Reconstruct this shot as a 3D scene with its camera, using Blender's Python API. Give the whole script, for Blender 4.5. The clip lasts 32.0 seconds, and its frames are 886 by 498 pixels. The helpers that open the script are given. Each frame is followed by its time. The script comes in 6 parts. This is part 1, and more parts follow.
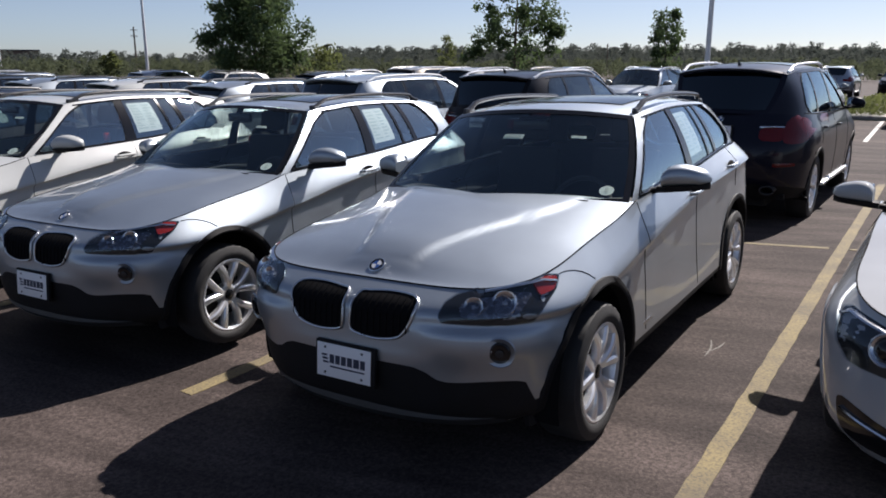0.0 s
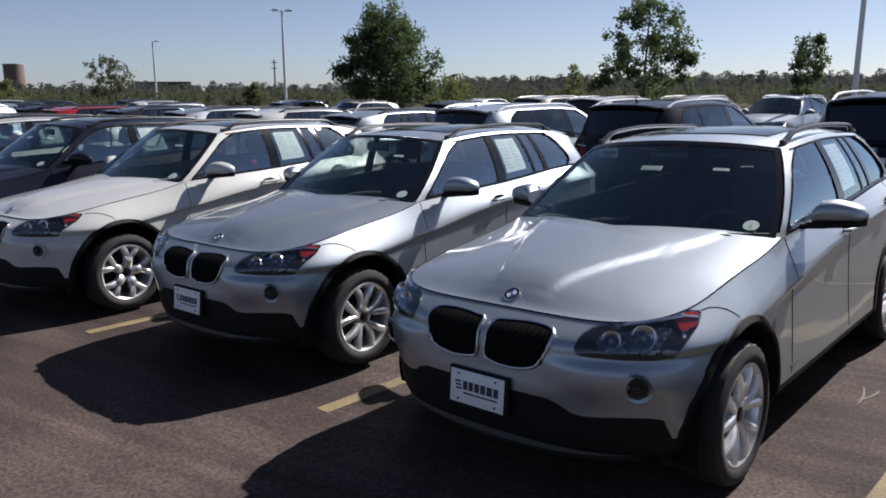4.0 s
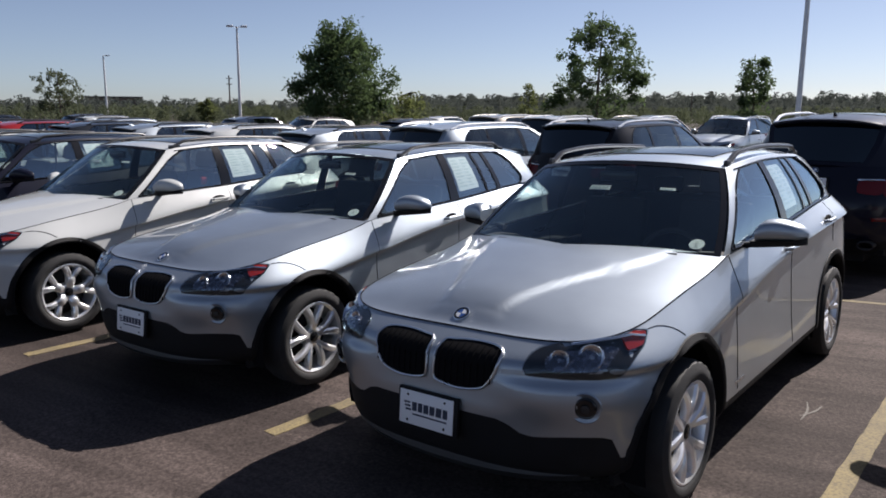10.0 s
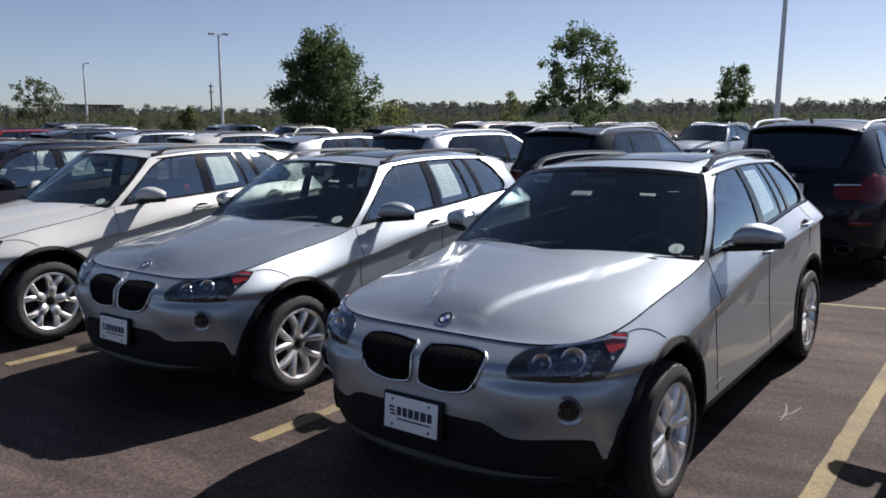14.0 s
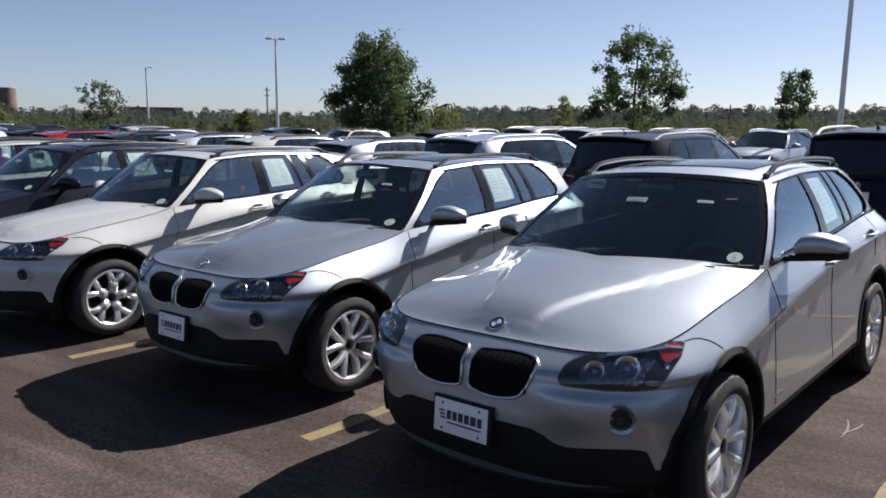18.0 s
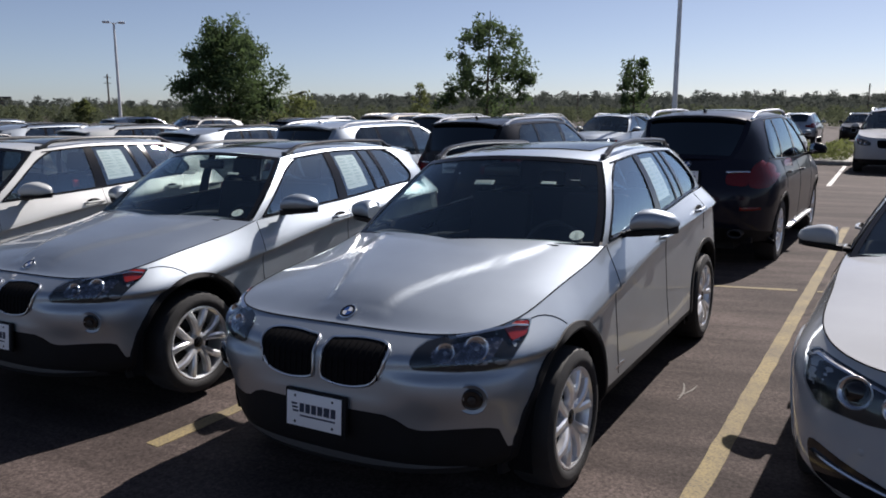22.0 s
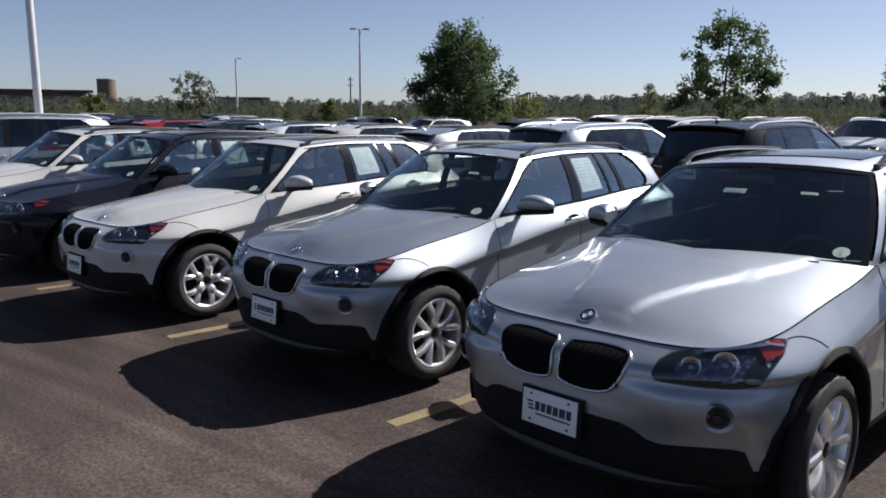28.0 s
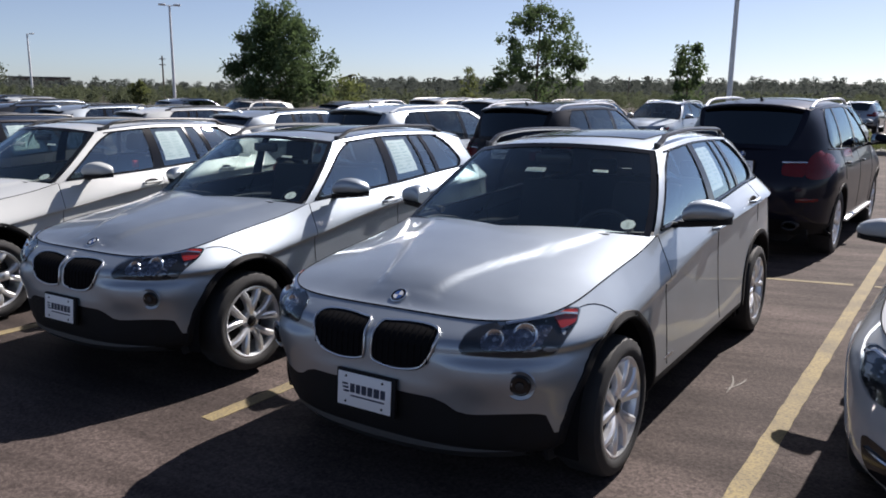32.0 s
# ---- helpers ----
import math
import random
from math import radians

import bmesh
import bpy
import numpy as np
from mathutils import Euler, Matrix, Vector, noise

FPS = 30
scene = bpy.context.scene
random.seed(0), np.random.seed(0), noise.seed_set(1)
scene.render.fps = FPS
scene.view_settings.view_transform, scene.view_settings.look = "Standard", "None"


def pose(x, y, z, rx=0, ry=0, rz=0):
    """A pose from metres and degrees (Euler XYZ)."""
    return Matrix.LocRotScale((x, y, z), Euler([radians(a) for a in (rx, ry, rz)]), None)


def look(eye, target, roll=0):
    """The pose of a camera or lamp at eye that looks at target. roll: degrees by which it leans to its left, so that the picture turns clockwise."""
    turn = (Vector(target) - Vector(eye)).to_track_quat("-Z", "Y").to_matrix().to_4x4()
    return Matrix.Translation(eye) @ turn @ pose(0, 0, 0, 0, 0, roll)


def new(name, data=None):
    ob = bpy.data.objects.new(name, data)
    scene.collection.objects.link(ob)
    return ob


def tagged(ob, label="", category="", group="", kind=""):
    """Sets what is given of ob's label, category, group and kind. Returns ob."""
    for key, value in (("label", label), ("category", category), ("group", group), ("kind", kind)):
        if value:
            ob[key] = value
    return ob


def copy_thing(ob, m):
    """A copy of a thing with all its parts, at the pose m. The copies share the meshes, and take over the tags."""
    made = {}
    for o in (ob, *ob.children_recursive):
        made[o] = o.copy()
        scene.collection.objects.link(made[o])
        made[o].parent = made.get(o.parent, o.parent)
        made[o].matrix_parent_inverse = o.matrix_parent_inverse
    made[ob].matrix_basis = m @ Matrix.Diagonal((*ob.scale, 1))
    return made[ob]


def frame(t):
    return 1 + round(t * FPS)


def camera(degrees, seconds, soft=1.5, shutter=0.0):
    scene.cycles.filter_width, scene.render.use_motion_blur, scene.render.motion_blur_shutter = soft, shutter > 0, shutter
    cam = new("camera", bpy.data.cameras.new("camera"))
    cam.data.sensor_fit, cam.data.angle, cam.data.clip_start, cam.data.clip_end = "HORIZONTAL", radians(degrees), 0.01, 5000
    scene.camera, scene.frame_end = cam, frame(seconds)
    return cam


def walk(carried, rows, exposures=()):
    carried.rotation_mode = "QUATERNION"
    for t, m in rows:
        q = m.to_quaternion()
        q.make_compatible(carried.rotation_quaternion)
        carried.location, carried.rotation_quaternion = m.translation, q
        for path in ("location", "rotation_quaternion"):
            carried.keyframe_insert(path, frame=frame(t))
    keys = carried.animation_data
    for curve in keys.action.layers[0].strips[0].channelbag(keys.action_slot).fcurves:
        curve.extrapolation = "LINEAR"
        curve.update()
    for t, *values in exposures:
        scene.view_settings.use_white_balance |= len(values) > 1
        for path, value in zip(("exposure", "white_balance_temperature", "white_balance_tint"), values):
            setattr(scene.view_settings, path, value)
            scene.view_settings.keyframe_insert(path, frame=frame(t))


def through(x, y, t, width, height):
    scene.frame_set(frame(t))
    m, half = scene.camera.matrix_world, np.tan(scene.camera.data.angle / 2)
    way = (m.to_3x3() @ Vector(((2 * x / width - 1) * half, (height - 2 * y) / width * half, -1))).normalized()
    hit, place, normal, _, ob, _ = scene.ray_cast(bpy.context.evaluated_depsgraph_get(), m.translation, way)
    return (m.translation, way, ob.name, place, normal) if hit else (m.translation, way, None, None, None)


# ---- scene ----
cam = camera(60.87, 32.0, soft=1.8)
PATH = [
    (0.0, 2.340, -3.458, 1.826, 76.21, -0.05, 35.10),
    (0.5, 2.339, -3.468, 1.843, 76.81, -0.38, 36.16),
    (1.0, 2.338, -3.469, 1.837, 77.15, -0.70, 36.51),
    (1.5, 2.343, -3.471, 1.842, 76.97, -0.85, 35.72),
    (2.0, 2.347, -3.471, 1.831, 77.41, -0.65, 35.21),
    (2.5, 2.334, -3.481, 1.829, 77.53, -0.24, 37.82),
    (3.0, 2.319, -3.498, 1.837, 77.57, -0.15, 39.57),
    (3.5, 2.303, -3.508, 1.839, 77.81, 0.32, 42.24),
    (4.0, 2.299, -3.531, 1.842, 78.32, 0.25, 44.33),
    (4.5, 2.289, -3.554, 1.844, 79.52, 0.57, 47.67),
    (6.5, 2.270, -3.625, 1.848, 80.21, 0.73, 57.07),
    (7.0, 2.272, -3.633, 1.853, 80.45, 0.98, 58.05),
    (7.5, 2.279, -3.615, 1.850, 80.53, 0.82, 57.43),
    (8.0, 2.284, -3.589, 1.848, 80.36, 0.42, 54.39),
    (8.5, 2.298, -3.576, 1.848, 80.38, 0.36, 51.10),
    (9.0, 2.314, -3.548, 1.841, 80.20, 0.40, 47.67),
    (9.5, 2.322, -3.526, 1.845, 79.56, -0.26, 44.12),
    (10.0, 2.309, -3.487, 1.847, 79.63, -0.29, 41.11),
    (10.5, 2.356, -3.496, 1.842, 80.18, -0.44, 38.39),
    (11.0, 2.378, -3.474, 1.843, 79.95, -0.31, 35.55),
    (11.5, 2.401, -3.463, 1.847, 80.31, -0.26, 32.17),
    (12.0, 2.413, -3.461, 1.853, 80.41, -0.12, 30.49),
    (12.5, 2.400, -3.468, 1.846, 80.52, 0.03, 31.71),
    (13.0, 2.372, -3.485, 1.852, 80.41, -0.11, 34.84),
    (13.5, 2.351, -3.497, 1.848, 80.21, -0.07, 37.36),
    (14.0, 2.334, -3.514, 1.846, 80.18, -0.16, 39.83),
    (14.5, 2.319, -3.531, 1.846, 80.29, -0.06, 43.16),
    (15.0, 2.298, -3.550, 1.849, 80.22, -0.10, 46.14),
    (15.5, 2.283, -3.570, 1.853, 80.31, -0.25, 48.76),
    (17.5, 2.306, -3.542, 1.843, 80.65, -0.17, 46.68),
    (18.0, 2.321, -3.523, 1.844, 80.48, -0.53, 43.70),
    (18.5, 2.336, -3.517, 1.843, 80.64, -0.52, 41.51),
    (19.0, 2.358, -3.500, 1.847, 80.30, -0.80, 38.40),
    (19.5, 2.360, -3.484, 1.846, 80.40, -0.59, 36.36),
    (20.0, 2.367, -3.462, 1.836, 79.98, -0.35, 33.77),
    (20.5, 2.368, -3.445, 1.832, 79.80, -0.68, 31.89),
    (21.0, 2.368, -3.437, 1.836, 79.75, -0.53, 31.29),
    (21.5, 2.369, -3.437, 1.836, 80.06, -0.23, 31.37),
    (22.0, 2.351, -3.445, 1.829, 79.61, -0.05, 33.14),
    (22.5, 2.334, -3.464, 1.833, 79.42, -0.33, 36.00),
    (23.0, 2.320, -3.472, 1.834, 78.98, -0.23, 38.13),
    (23.5, 2.309, -3.483, 1.840, 79.33, -0.32, 39.42),
    (24.0, 2.303, -3.487, 1.836, 79.44, -0.02, 41.09),
    (24.5, 2.286, -3.502, 1.841, 79.30, -0.16, 43.00),
    (25.0, 2.278, -3.508, 1.834, 79.17, -0.39, 44.44),
    (25.5, 2.266, -3.521, 1.835, 79.24, -0.21, 46.23),
    (26.0, 2.264, -3.539, 1.835, 79.85, -0.16, 48.64),
    (26.5, 2.259, -3.556, 1.839, 79.65, -0.42, 50.10),
    (28.5, 2.280, -3.556, 1.841, 79.59, -0.43, 49.22),
    (29.0, 2.288, -3.550, 1.846, 79.65, -0.48, 47.68),
    (29.5, 2.301, -3.540, 1.849, 79.42, -0.56, 45.85),
    (30.0, 2.303, -3.527, 1.836, 79.62, -0.57, 43.69),
    (30.5, 2.315, -3.518, 1.837, 79.40, -0.50, 42.11),
    (31.0, 2.329, -3.499, 1.837, 79.17, -0.81, 39.65),
    (31.5, 2.344, -3.502, 1.847, 79.03, -0.88, 37.58),
    (32.0, 2.346, -3.488, 1.842, 78.43, -0.62, 36.72),
]
walk(cam, [(t, pose(*p)) for t, *p in PATH], [(0, -0.07, 6250, 16), (3, -0.04, 6250, 16), (4, -0.13, 6250, 16), (7, 0.12, 6250, 16), (8, 0.28, 6250, 16), (9, 0.12, 6250, 16), (11, -0.20, 6250, 16), (12, -0.10, 6250, 16), (15, -0.08, 6250, 16), (18, 0.02, 6250, 16), (20, -0.12, 6250, 16), (23, -0.20, 6250, 16), (26, -0.18, 6250, 16), (30, -0.02, 6250, 16), (32, 0.10, 6250, 16)])

# world and sun: a clear morning, the sun low behind the rows
SUN = Vector((0.13, 1.0, 0.905)).normalized()
world = bpy.data.worlds.new("sky")
scene.world = world
world.use_nodes = True
wn, wl = world.node_tree.nodes, world.node_tree.links
wn.clear()
sky = wn.new("ShaderNodeTexSky")
sky.sky_type, sky.sun_disc = "NISHITA", False
sky.sun_elevation = math.asin(SUN.z)
sky.sun_rotation = math.atan2(SUN.x, SUN.y)
sky.altitude, sky.air_density, sky.dust_density, sky.ozone_density = 1700, 0.8, 1.6, 2.2
bg = wn.new("ShaderNodeBackground")
bg.inputs[1].default_value = 0.096
wout = wn.new("ShaderNodeOutputWorld")
haze = wn.new("ShaderNodeHueSaturation")
haze.inputs["Saturation"].default_value = 0.82
wl.new(sky.outputs[0], haze.inputs["Color"])
wl.new(haze.outputs[0], bg.inputs[0])
wl.new(bg.outputs[0], wout.inputs[0])
sun = new("sun", bpy.data.lights.new("sun", "SUN"))
sun.data.energy, sun.data.angle, sun.data.color = 9.0, radians(0.6), (1.0, 0.935, 0.835)
sun.matrix_world = look(SUN * 50, (0, 0, 0))


# ---- materials ----
def mat(name, color, rough=0.5, metal=0.0, coat=0.0, trans=0.0, ior=1.5, alpha=1.0, vary=0.0, scale=8.0, bump=0.0, bscale=200.0, spec=0.5):
    m = bpy.data.materials.new(name)
    m.use_nodes = True
    nt = m.node_tree
    b = nt.nodes["Principled BSDF"]
    b.inputs["Base Color"].default_value = (*color, 1)
    b.inputs["Roughness"].default_value = rough
    b.inputs["Metallic"].default_value = metal
    b.inputs["Coat Weight"].default_value = coat
    b.inputs["Coat Roughness"].default_value = 0.04
    b.inputs["Transmission Weight"].default_value = trans
    b.inputs["IOR"].default_value = ior
    b.inputs["Specular IOR Level"].default_value = spec
    tc = nt.nodes.new("ShaderNodeTexCoord")
    if vary:
        n = nt.nodes.new("ShaderNodeTexNoise")
        n.inputs["Scale"].default_value, n.inputs["Detail"].default_value = scale, 6
        nt.links.new(tc.outputs["Object"], n.inputs["Vector"])
        mr = nt.nodes.new("ShaderNodeMapRange")
        mr.inputs[1].default_value, mr.inputs[2].default_value = 0.3, 0.7
        mr.inputs[3].default_value, mr.inputs[4].default_value = 1 - vary, 1 + vary
        nt.links.new(n.outputs["Fac"], mr.inputs[0])
        mx = nt.nodes.new("ShaderNodeVectorMath")
        mx.operation = "SCALE"
        mx.inputs[0].default_value = color
        nt.links.new(mr.outputs[0], mx.inputs["Scale"])
        nt.links.new(mx.outputs[0], b.inputs["Base Color"])
        mr2 = nt.nodes.new("ShaderNodeMapRange")
        mr2.inputs[3].default_value, mr2.inputs[4].default_value = max(0.02, rough - 0.4 * vary), min(1, rough + 0.4 * vary)
        nt.links.new(n.outputs["Fac"], mr2.inputs[0])
        nt.links.new(mr2.outputs[0], b.inputs["Roughness"])
    if bump:
        n2 = nt.nodes.new("ShaderNodeTexNoise")
        n2.inputs["Scale"].default_value, n2.inputs["Detail"].default_value = bscale, 3
        nt.links.new(tc.outputs["Object"], n2.inputs["Vector"])
        bp = nt.nodes.new("ShaderNodeBump")
        bp.inputs["Strength"].default_value, bp.inputs["Distance"].default_value = bump, 0.004
        nt.links.new(n2.outputs["Fac"], bp.inputs["Height"])
        nt.links.new(bp.outputs[0], b.inputs["Normal"])
    return m


def paint(name, color, metal=0.6, rough=0.32, flake=0.06, spec=0.5, coat=1.0):
    """Car paint: a metallic base with fine flakes, faint dust and a clear coat."""
    return mat(name, color, rough, metal, coat=coat, vary=flake, scale=3.0, bump=0.03, bscale=900, spec=spec)


def glass(name, tint, rough=0.0, through=0.55, r0=0.05):
    """Tinted car glass as a thin sheet: a tinted see-through part under a blue-tinted gloss."""
    m = bpy.data.materials.new(name)
    m.use_nodes = True
    nt = m.node_tree
    nt.nodes.clear()
    t = nt.nodes.new("ShaderNodeBsdfTransparent")
    t.inputs[0].default_value = (*[through * c for c in tint], 1)
    g = nt.nodes.new("ShaderNodeBsdfGlossy")
    g.inputs["Roughness"].default_value = rough
    # Sky blue is put into the gloss colour, so reflections come out bluer.
    g.inputs["Color"].default_value = (0.68, 0.84, 0.95, 1)
    # gloss that rises from r0, seen square on, to full at a grazing angle
    lw = nt.nodes.new("ShaderNodeLayerWeight")
    lw.inputs["Blend"].default_value = 0.5
    pw = nt.nodes.new("ShaderNodeMath")
    pw.operation = "POWER"
    pw.inputs[1].default_value = 4.0
    nt.links.new(lw.outputs["Facing"], pw.inputs[0])
    fr = nt.nodes.new("ShaderNodeMapRange")
    fr.inputs[3].default_value, fr.inputs[4].default_value = r0, 0.95
    nt.links.new(pw.outputs[0], fr.inputs[0])
    mx = nt.nodes.new("ShaderNodeMixShader")
    o = nt.nodes.new("ShaderNodeOutputMaterial")
    nt.links.new(fr.outputs[0], mx.inputs[0])
    nt.links.new(t.outputs[0], mx.inputs[1])
    nt.links.new(g.outputs[0], mx.inputs[2])
    nt.links.new(mx.outputs[0], o.inputs[0])
    return m


SILVER = paint("silver_paint", (0.345, 0.388, 0.432), metal=0.9, rough=0.47)
WHITE = paint("white_paint", (0.47, 0.485, 0.478), metal=0.0, rough=0.38, flake=0.03)
NAVY = paint("dark_blue_paint", (0.006, 0.007, 0.016), metal=0.0, spec=0.1, coat=0.4)
BLACK = paint("black_paint", (0.004, 0.004, 0.005), metal=0.0, spec=0.1, coat=0.5)
GREY = paint("graphite_paint", (0.016, 0.018, 0.022), metal=0.2, spec=0.2)
PALE = paint("pale_silver_paint", (0.36, 0.375, 0.39), metal=0.0, rough=0.6, spec=0.05)
RED = paint("red_paint", (0.30, 0.012, 0.015), metal=0.2)
BEIGE = paint("light_beige_paint", (0.46, 0.42, 0.35))
PLASTIC = mat("black_plastic", (0.007, 0.007, 0.008), 0.7, vary=0.25, scale=14, bump=0.15, bscale=700, spec=0.25)
GLOSSBLACK = mat("gloss_black_trim", (0.008, 0.008, 0.009), 0.12, vary=0.1)
LIPGREY = mat("satin_grey_plastic", (0.040, 0.042, 0.045), 0.5, metal=0.3, vary=0.15)
RUBBER = mat("tyre_rubber", (0.018, 0.018, 0.019), 0.75, vary=0.3, scale=20, bump=0.2, bscale=300)
ALLOY = mat("alloy_silver", (0.86, 0.87, 0.88), 0.30, metal=0.75, vary=0.05)
CHROME = mat("chrome", (0.8, 0.8, 0.8), 0.09, metal=1.0)
SATIN = mat("satin_chrome", (0.52, 0.53, 0.55), 0.28, metal=1.0, vary=0.06)
DARKMETAL = mat("dark_metal", (0.05, 0.05, 0.052), 0.5, metal=0.8, vary=0.2)
RAIL = mat("satin_black_rail", (0.05, 0.052, 0.055), 0.3, metal=0.6, vary=0.1)
GAP = mat("panel_gap_shadow_seal", (0.005, 0.005, 0.006), 0.85, spec=0.1)
GLASS = glass("windscreen_glass", (0.80, 0.90, 0.86), through=0.88, r0=0.09)
GLASS_SIDE = glass("side_glass", (0.78, 0.88, 0.88), through=0.75, r0=0.30)
GLASS_FAR = glass("tinted_side_glass", (0.6, 0.66, 0.68), through=0.45, r0=0.2)
GLASS_DARK = glass("privacy_glass", (0.6, 0.65, 0.68), through=0.12, r0=0.09)
LENS = glass("clear_lens", (0.95, 0.97, 1.0), through=0.85)
LAMP_BLACK = mat("headlamp_housing", (0.022, 0.024, 0.028), 0.2, metal=0.3)
REFLECTOR = mat("lamp_reflector", (0.55, 0.57, 0.61), 0.16, metal=1.0)
BOWL = mat("lamp_bowl", (0.20, 0.21, 0.24), 0.25, metal=1.0, vary=0.5, scale=45)
BULB = mat("frosted_bulb_lens", (0.34, 0.37, 0.42), 0.15, metal=0.4, coat=0.8)
AMBER = mat("orange_red_reflector", (0.27, 0.015, 0.011), 0.2, coat=0.6)
TAIL = mat("red_tail_lamp", (0.10, 0.003, 0.005), 0.2, coat=0.3, spec=0.3)
PAPER = mat("white_paper", (0.74, 0.80, 0.77), 0.7, vary=0.04)
INK = mat("grey_print", (0.55, 0.61, 0.58), 0.8)
PLATE = mat("white_dealer_plate", (0.78, 0.79, 0.80), 0.35)
PLATEINK = mat("dark_blue_print", (0.02, 0.03, 0.06), 0.5)
SEAT = mat("black_seat_cloth", (0.022, 0.022, 0.024), 0.8, vary=0.2, scale=30, bump=0.3, bscale=400)
DASH = mat("dash_plastic", (0.028, 0.028, 0.030), 0.65, vary=0.15, bump=0.2, bscale=500)
ROUNDEL = mat("blue_enamel", (0.03, 0.09, 0.30), 0.15, coat=1.0)
ROUNDELW = mat("white_enamel", (0.75, 0.75, 0.75), 0.15, coat=1.0)
BELT_RED = mat("red_buckle_tag", (0.55, 0.03, 0.02), 0.5)


# ---- mesh helpers ----
def part(name, bm, material, parent=None, label="", smooth=True):
    me = bpy.data.meshes.new(name)
    bm.normal_update()
    bm.to_mesh(me)
    bm.free()
    for m in material if isinstance(material, (list, tuple)) else (material,):
        me.materials.append(m)
    if smooth:
        me.polygons.foreach_set("use_smooth", [True] * len(me.polygons))
        me.set_sharp_from_angle(angle=radians(38))
    ob = new(name, me)
    if parent:
        ob.parent = parent
    if label:
        ob["label"] = label
    return ob


def outward(bm, way):
    """Turns the faces so that each looks the way of the vector."""
    bm.normal_update()
    bmesh.ops.reverse_faces(bm, faces=[f for f in bm.faces if f.normal.dot(way) < 0])
    return bm


def empty(name):
    e = new(name)
    e.empty_display_size = 0.2
    return e


def grid(bm, rows, close=False, mi=0):
    """Quads between rows of points of equal length. close joins the row ends."""
    vs = [[bm.verts.new(p) for p in r] for r in rows]
    for a, b in zip(vs, vs[1:]):
        n = len(a)
        for i in range(n if close else n - 1):
            j = (i + 1) % n
            try:
                bm.faces.new((a[i], a[j], b[j], b[i])).material_index = mi
            except ValueError:
                pass
    return vs


def box(bm, x0, y0, z0, x1, y1, z1, bevel=0.0, mi=0, m=None):
    r = bmesh.ops.create_cube(bm, size=1)
    vs = r["verts"]
    for v in vs:
        v.co = Vector(((x0 + x1) / 2 + v.co.x * (x1 - x0), (y0 + y1) / 2 + v.co.y * (y1 - y0), (z0 + z1) / 2 + v.co.z * (z1 - z0)))
    fs = list({f for v in vs for f in v.link_faces})
    if bevel:
        es = list({e for f in fs for e in f.edges})
        bb = bmesh.ops.bevel(bm, geom=es, offset=bevel, segments=2, affect="EDGES", profile=0.5)
        vs = list({v for f in bb["faces"] for v in f.verts} | {v for v in vs if v.is_valid})
    if m is not None:
        bmesh.ops.transform(bm, matrix=m, verts=[v for v in vs if v.is_valid])
    for v in vs:
        if v.is_valid:
            for f in v.link_faces:
                f.material_index = mi
    return vs


def tube(bm, pts, radius, n=8, close=False, squash=1.0, mi=0):
    """A tube along points; radius is a number or one per point."""
    pts = [Vector(p) for p in pts]
    rows = []
    k = len(pts)
    for i, p in enumerate(pts):
        a = pts[(i - 1) % k] if close or i else p
        b = pts[(i + 1) % k] if close or i < k - 1 else p
        d = (b - a).normalized()
        up = Vector((0, 0, 1)) if abs(d.z) < 0.95 else Vector((1, 0, 0))
        s = d.cross(up).normalized()
        u = s.cross(d)
        r = radius[i] if isinstance(radius, (list, tuple)) else radius
        rows.append([p + s * (r * math.cos(t)) + u * (r * squash * math.sin(t)) for t in (2 * math.pi * j / n for j in range(n))])
    if close:
        rows.append(rows[0])
    vs = grid(bm, rows, True, mi)
    if not close:
        for r in (vs[0], vs[-1]):
            try:
                bm.faces.new(r).material_index = mi
            except ValueError:
                pass
    else:
        bmesh.ops.remove_doubles(bm, verts=vs[0] + vs[-1], dist=1e-6)
    return vs


def lathe(bm, prof, n=40, axis="x", mi=0):
    """Turns a profile of (along, radius) round an axis."""
    rows = []
    for a, r in prof:
        row = []
        for j in range(n):
            t = 2 * math.pi * j / n
            row.append((a, r * math.cos(t), r * math.sin(t)) if axis == "x" else ((r * math.cos(t), r * math.sin(t), a) if axis == "z" else (r * math.cos(t), a, r * math.sin(t))))
        rows.append(row)
    return grid(bm, rows, True, mi)


def curve(*keys):
    """A smooth function through (at, value) pairs, level beyond its ends."""
    xs = [k[0] for k in keys]
    ys = [k[1] for k in keys]
    n = len(xs)
    d = [(ys[i + 1] - ys[i]) / (xs[i + 1] - xs[i]) for i in range(n - 1)]
    m = [d[0]] + [0 if d[i - 1] * d[i] <= 0 else 2 * d[i - 1] * d[i] / (d[i - 1] + d[i]) for i in range(1, n - 1)] + [d[-1]]

    def f(x):
        if x <= xs[0]:
            return ys[0]
        if x >= xs[-1]:
            return ys[-1]
        i = max(j for j in range(n - 1) if xs[j] <= x)
        h = xs[i + 1] - xs[i]
        t = (x - xs[i]) / h
        return ys[i] * (1 + 2 * t) * (1 - t) ** 2 + h * m[i] * t * (1 - t) ** 2 + ys[i + 1] * t * t * (3 - 2 * t) + h * m[i + 1] * t * t * (t - 1)
    return f


def lerp(a, b, t):
    return a + (b - a) * t


def smoothstep(a, b, x):
    t = min(1, max(0, (x - a) / (b - a)))
    return t * t * (3 - 2 * t)


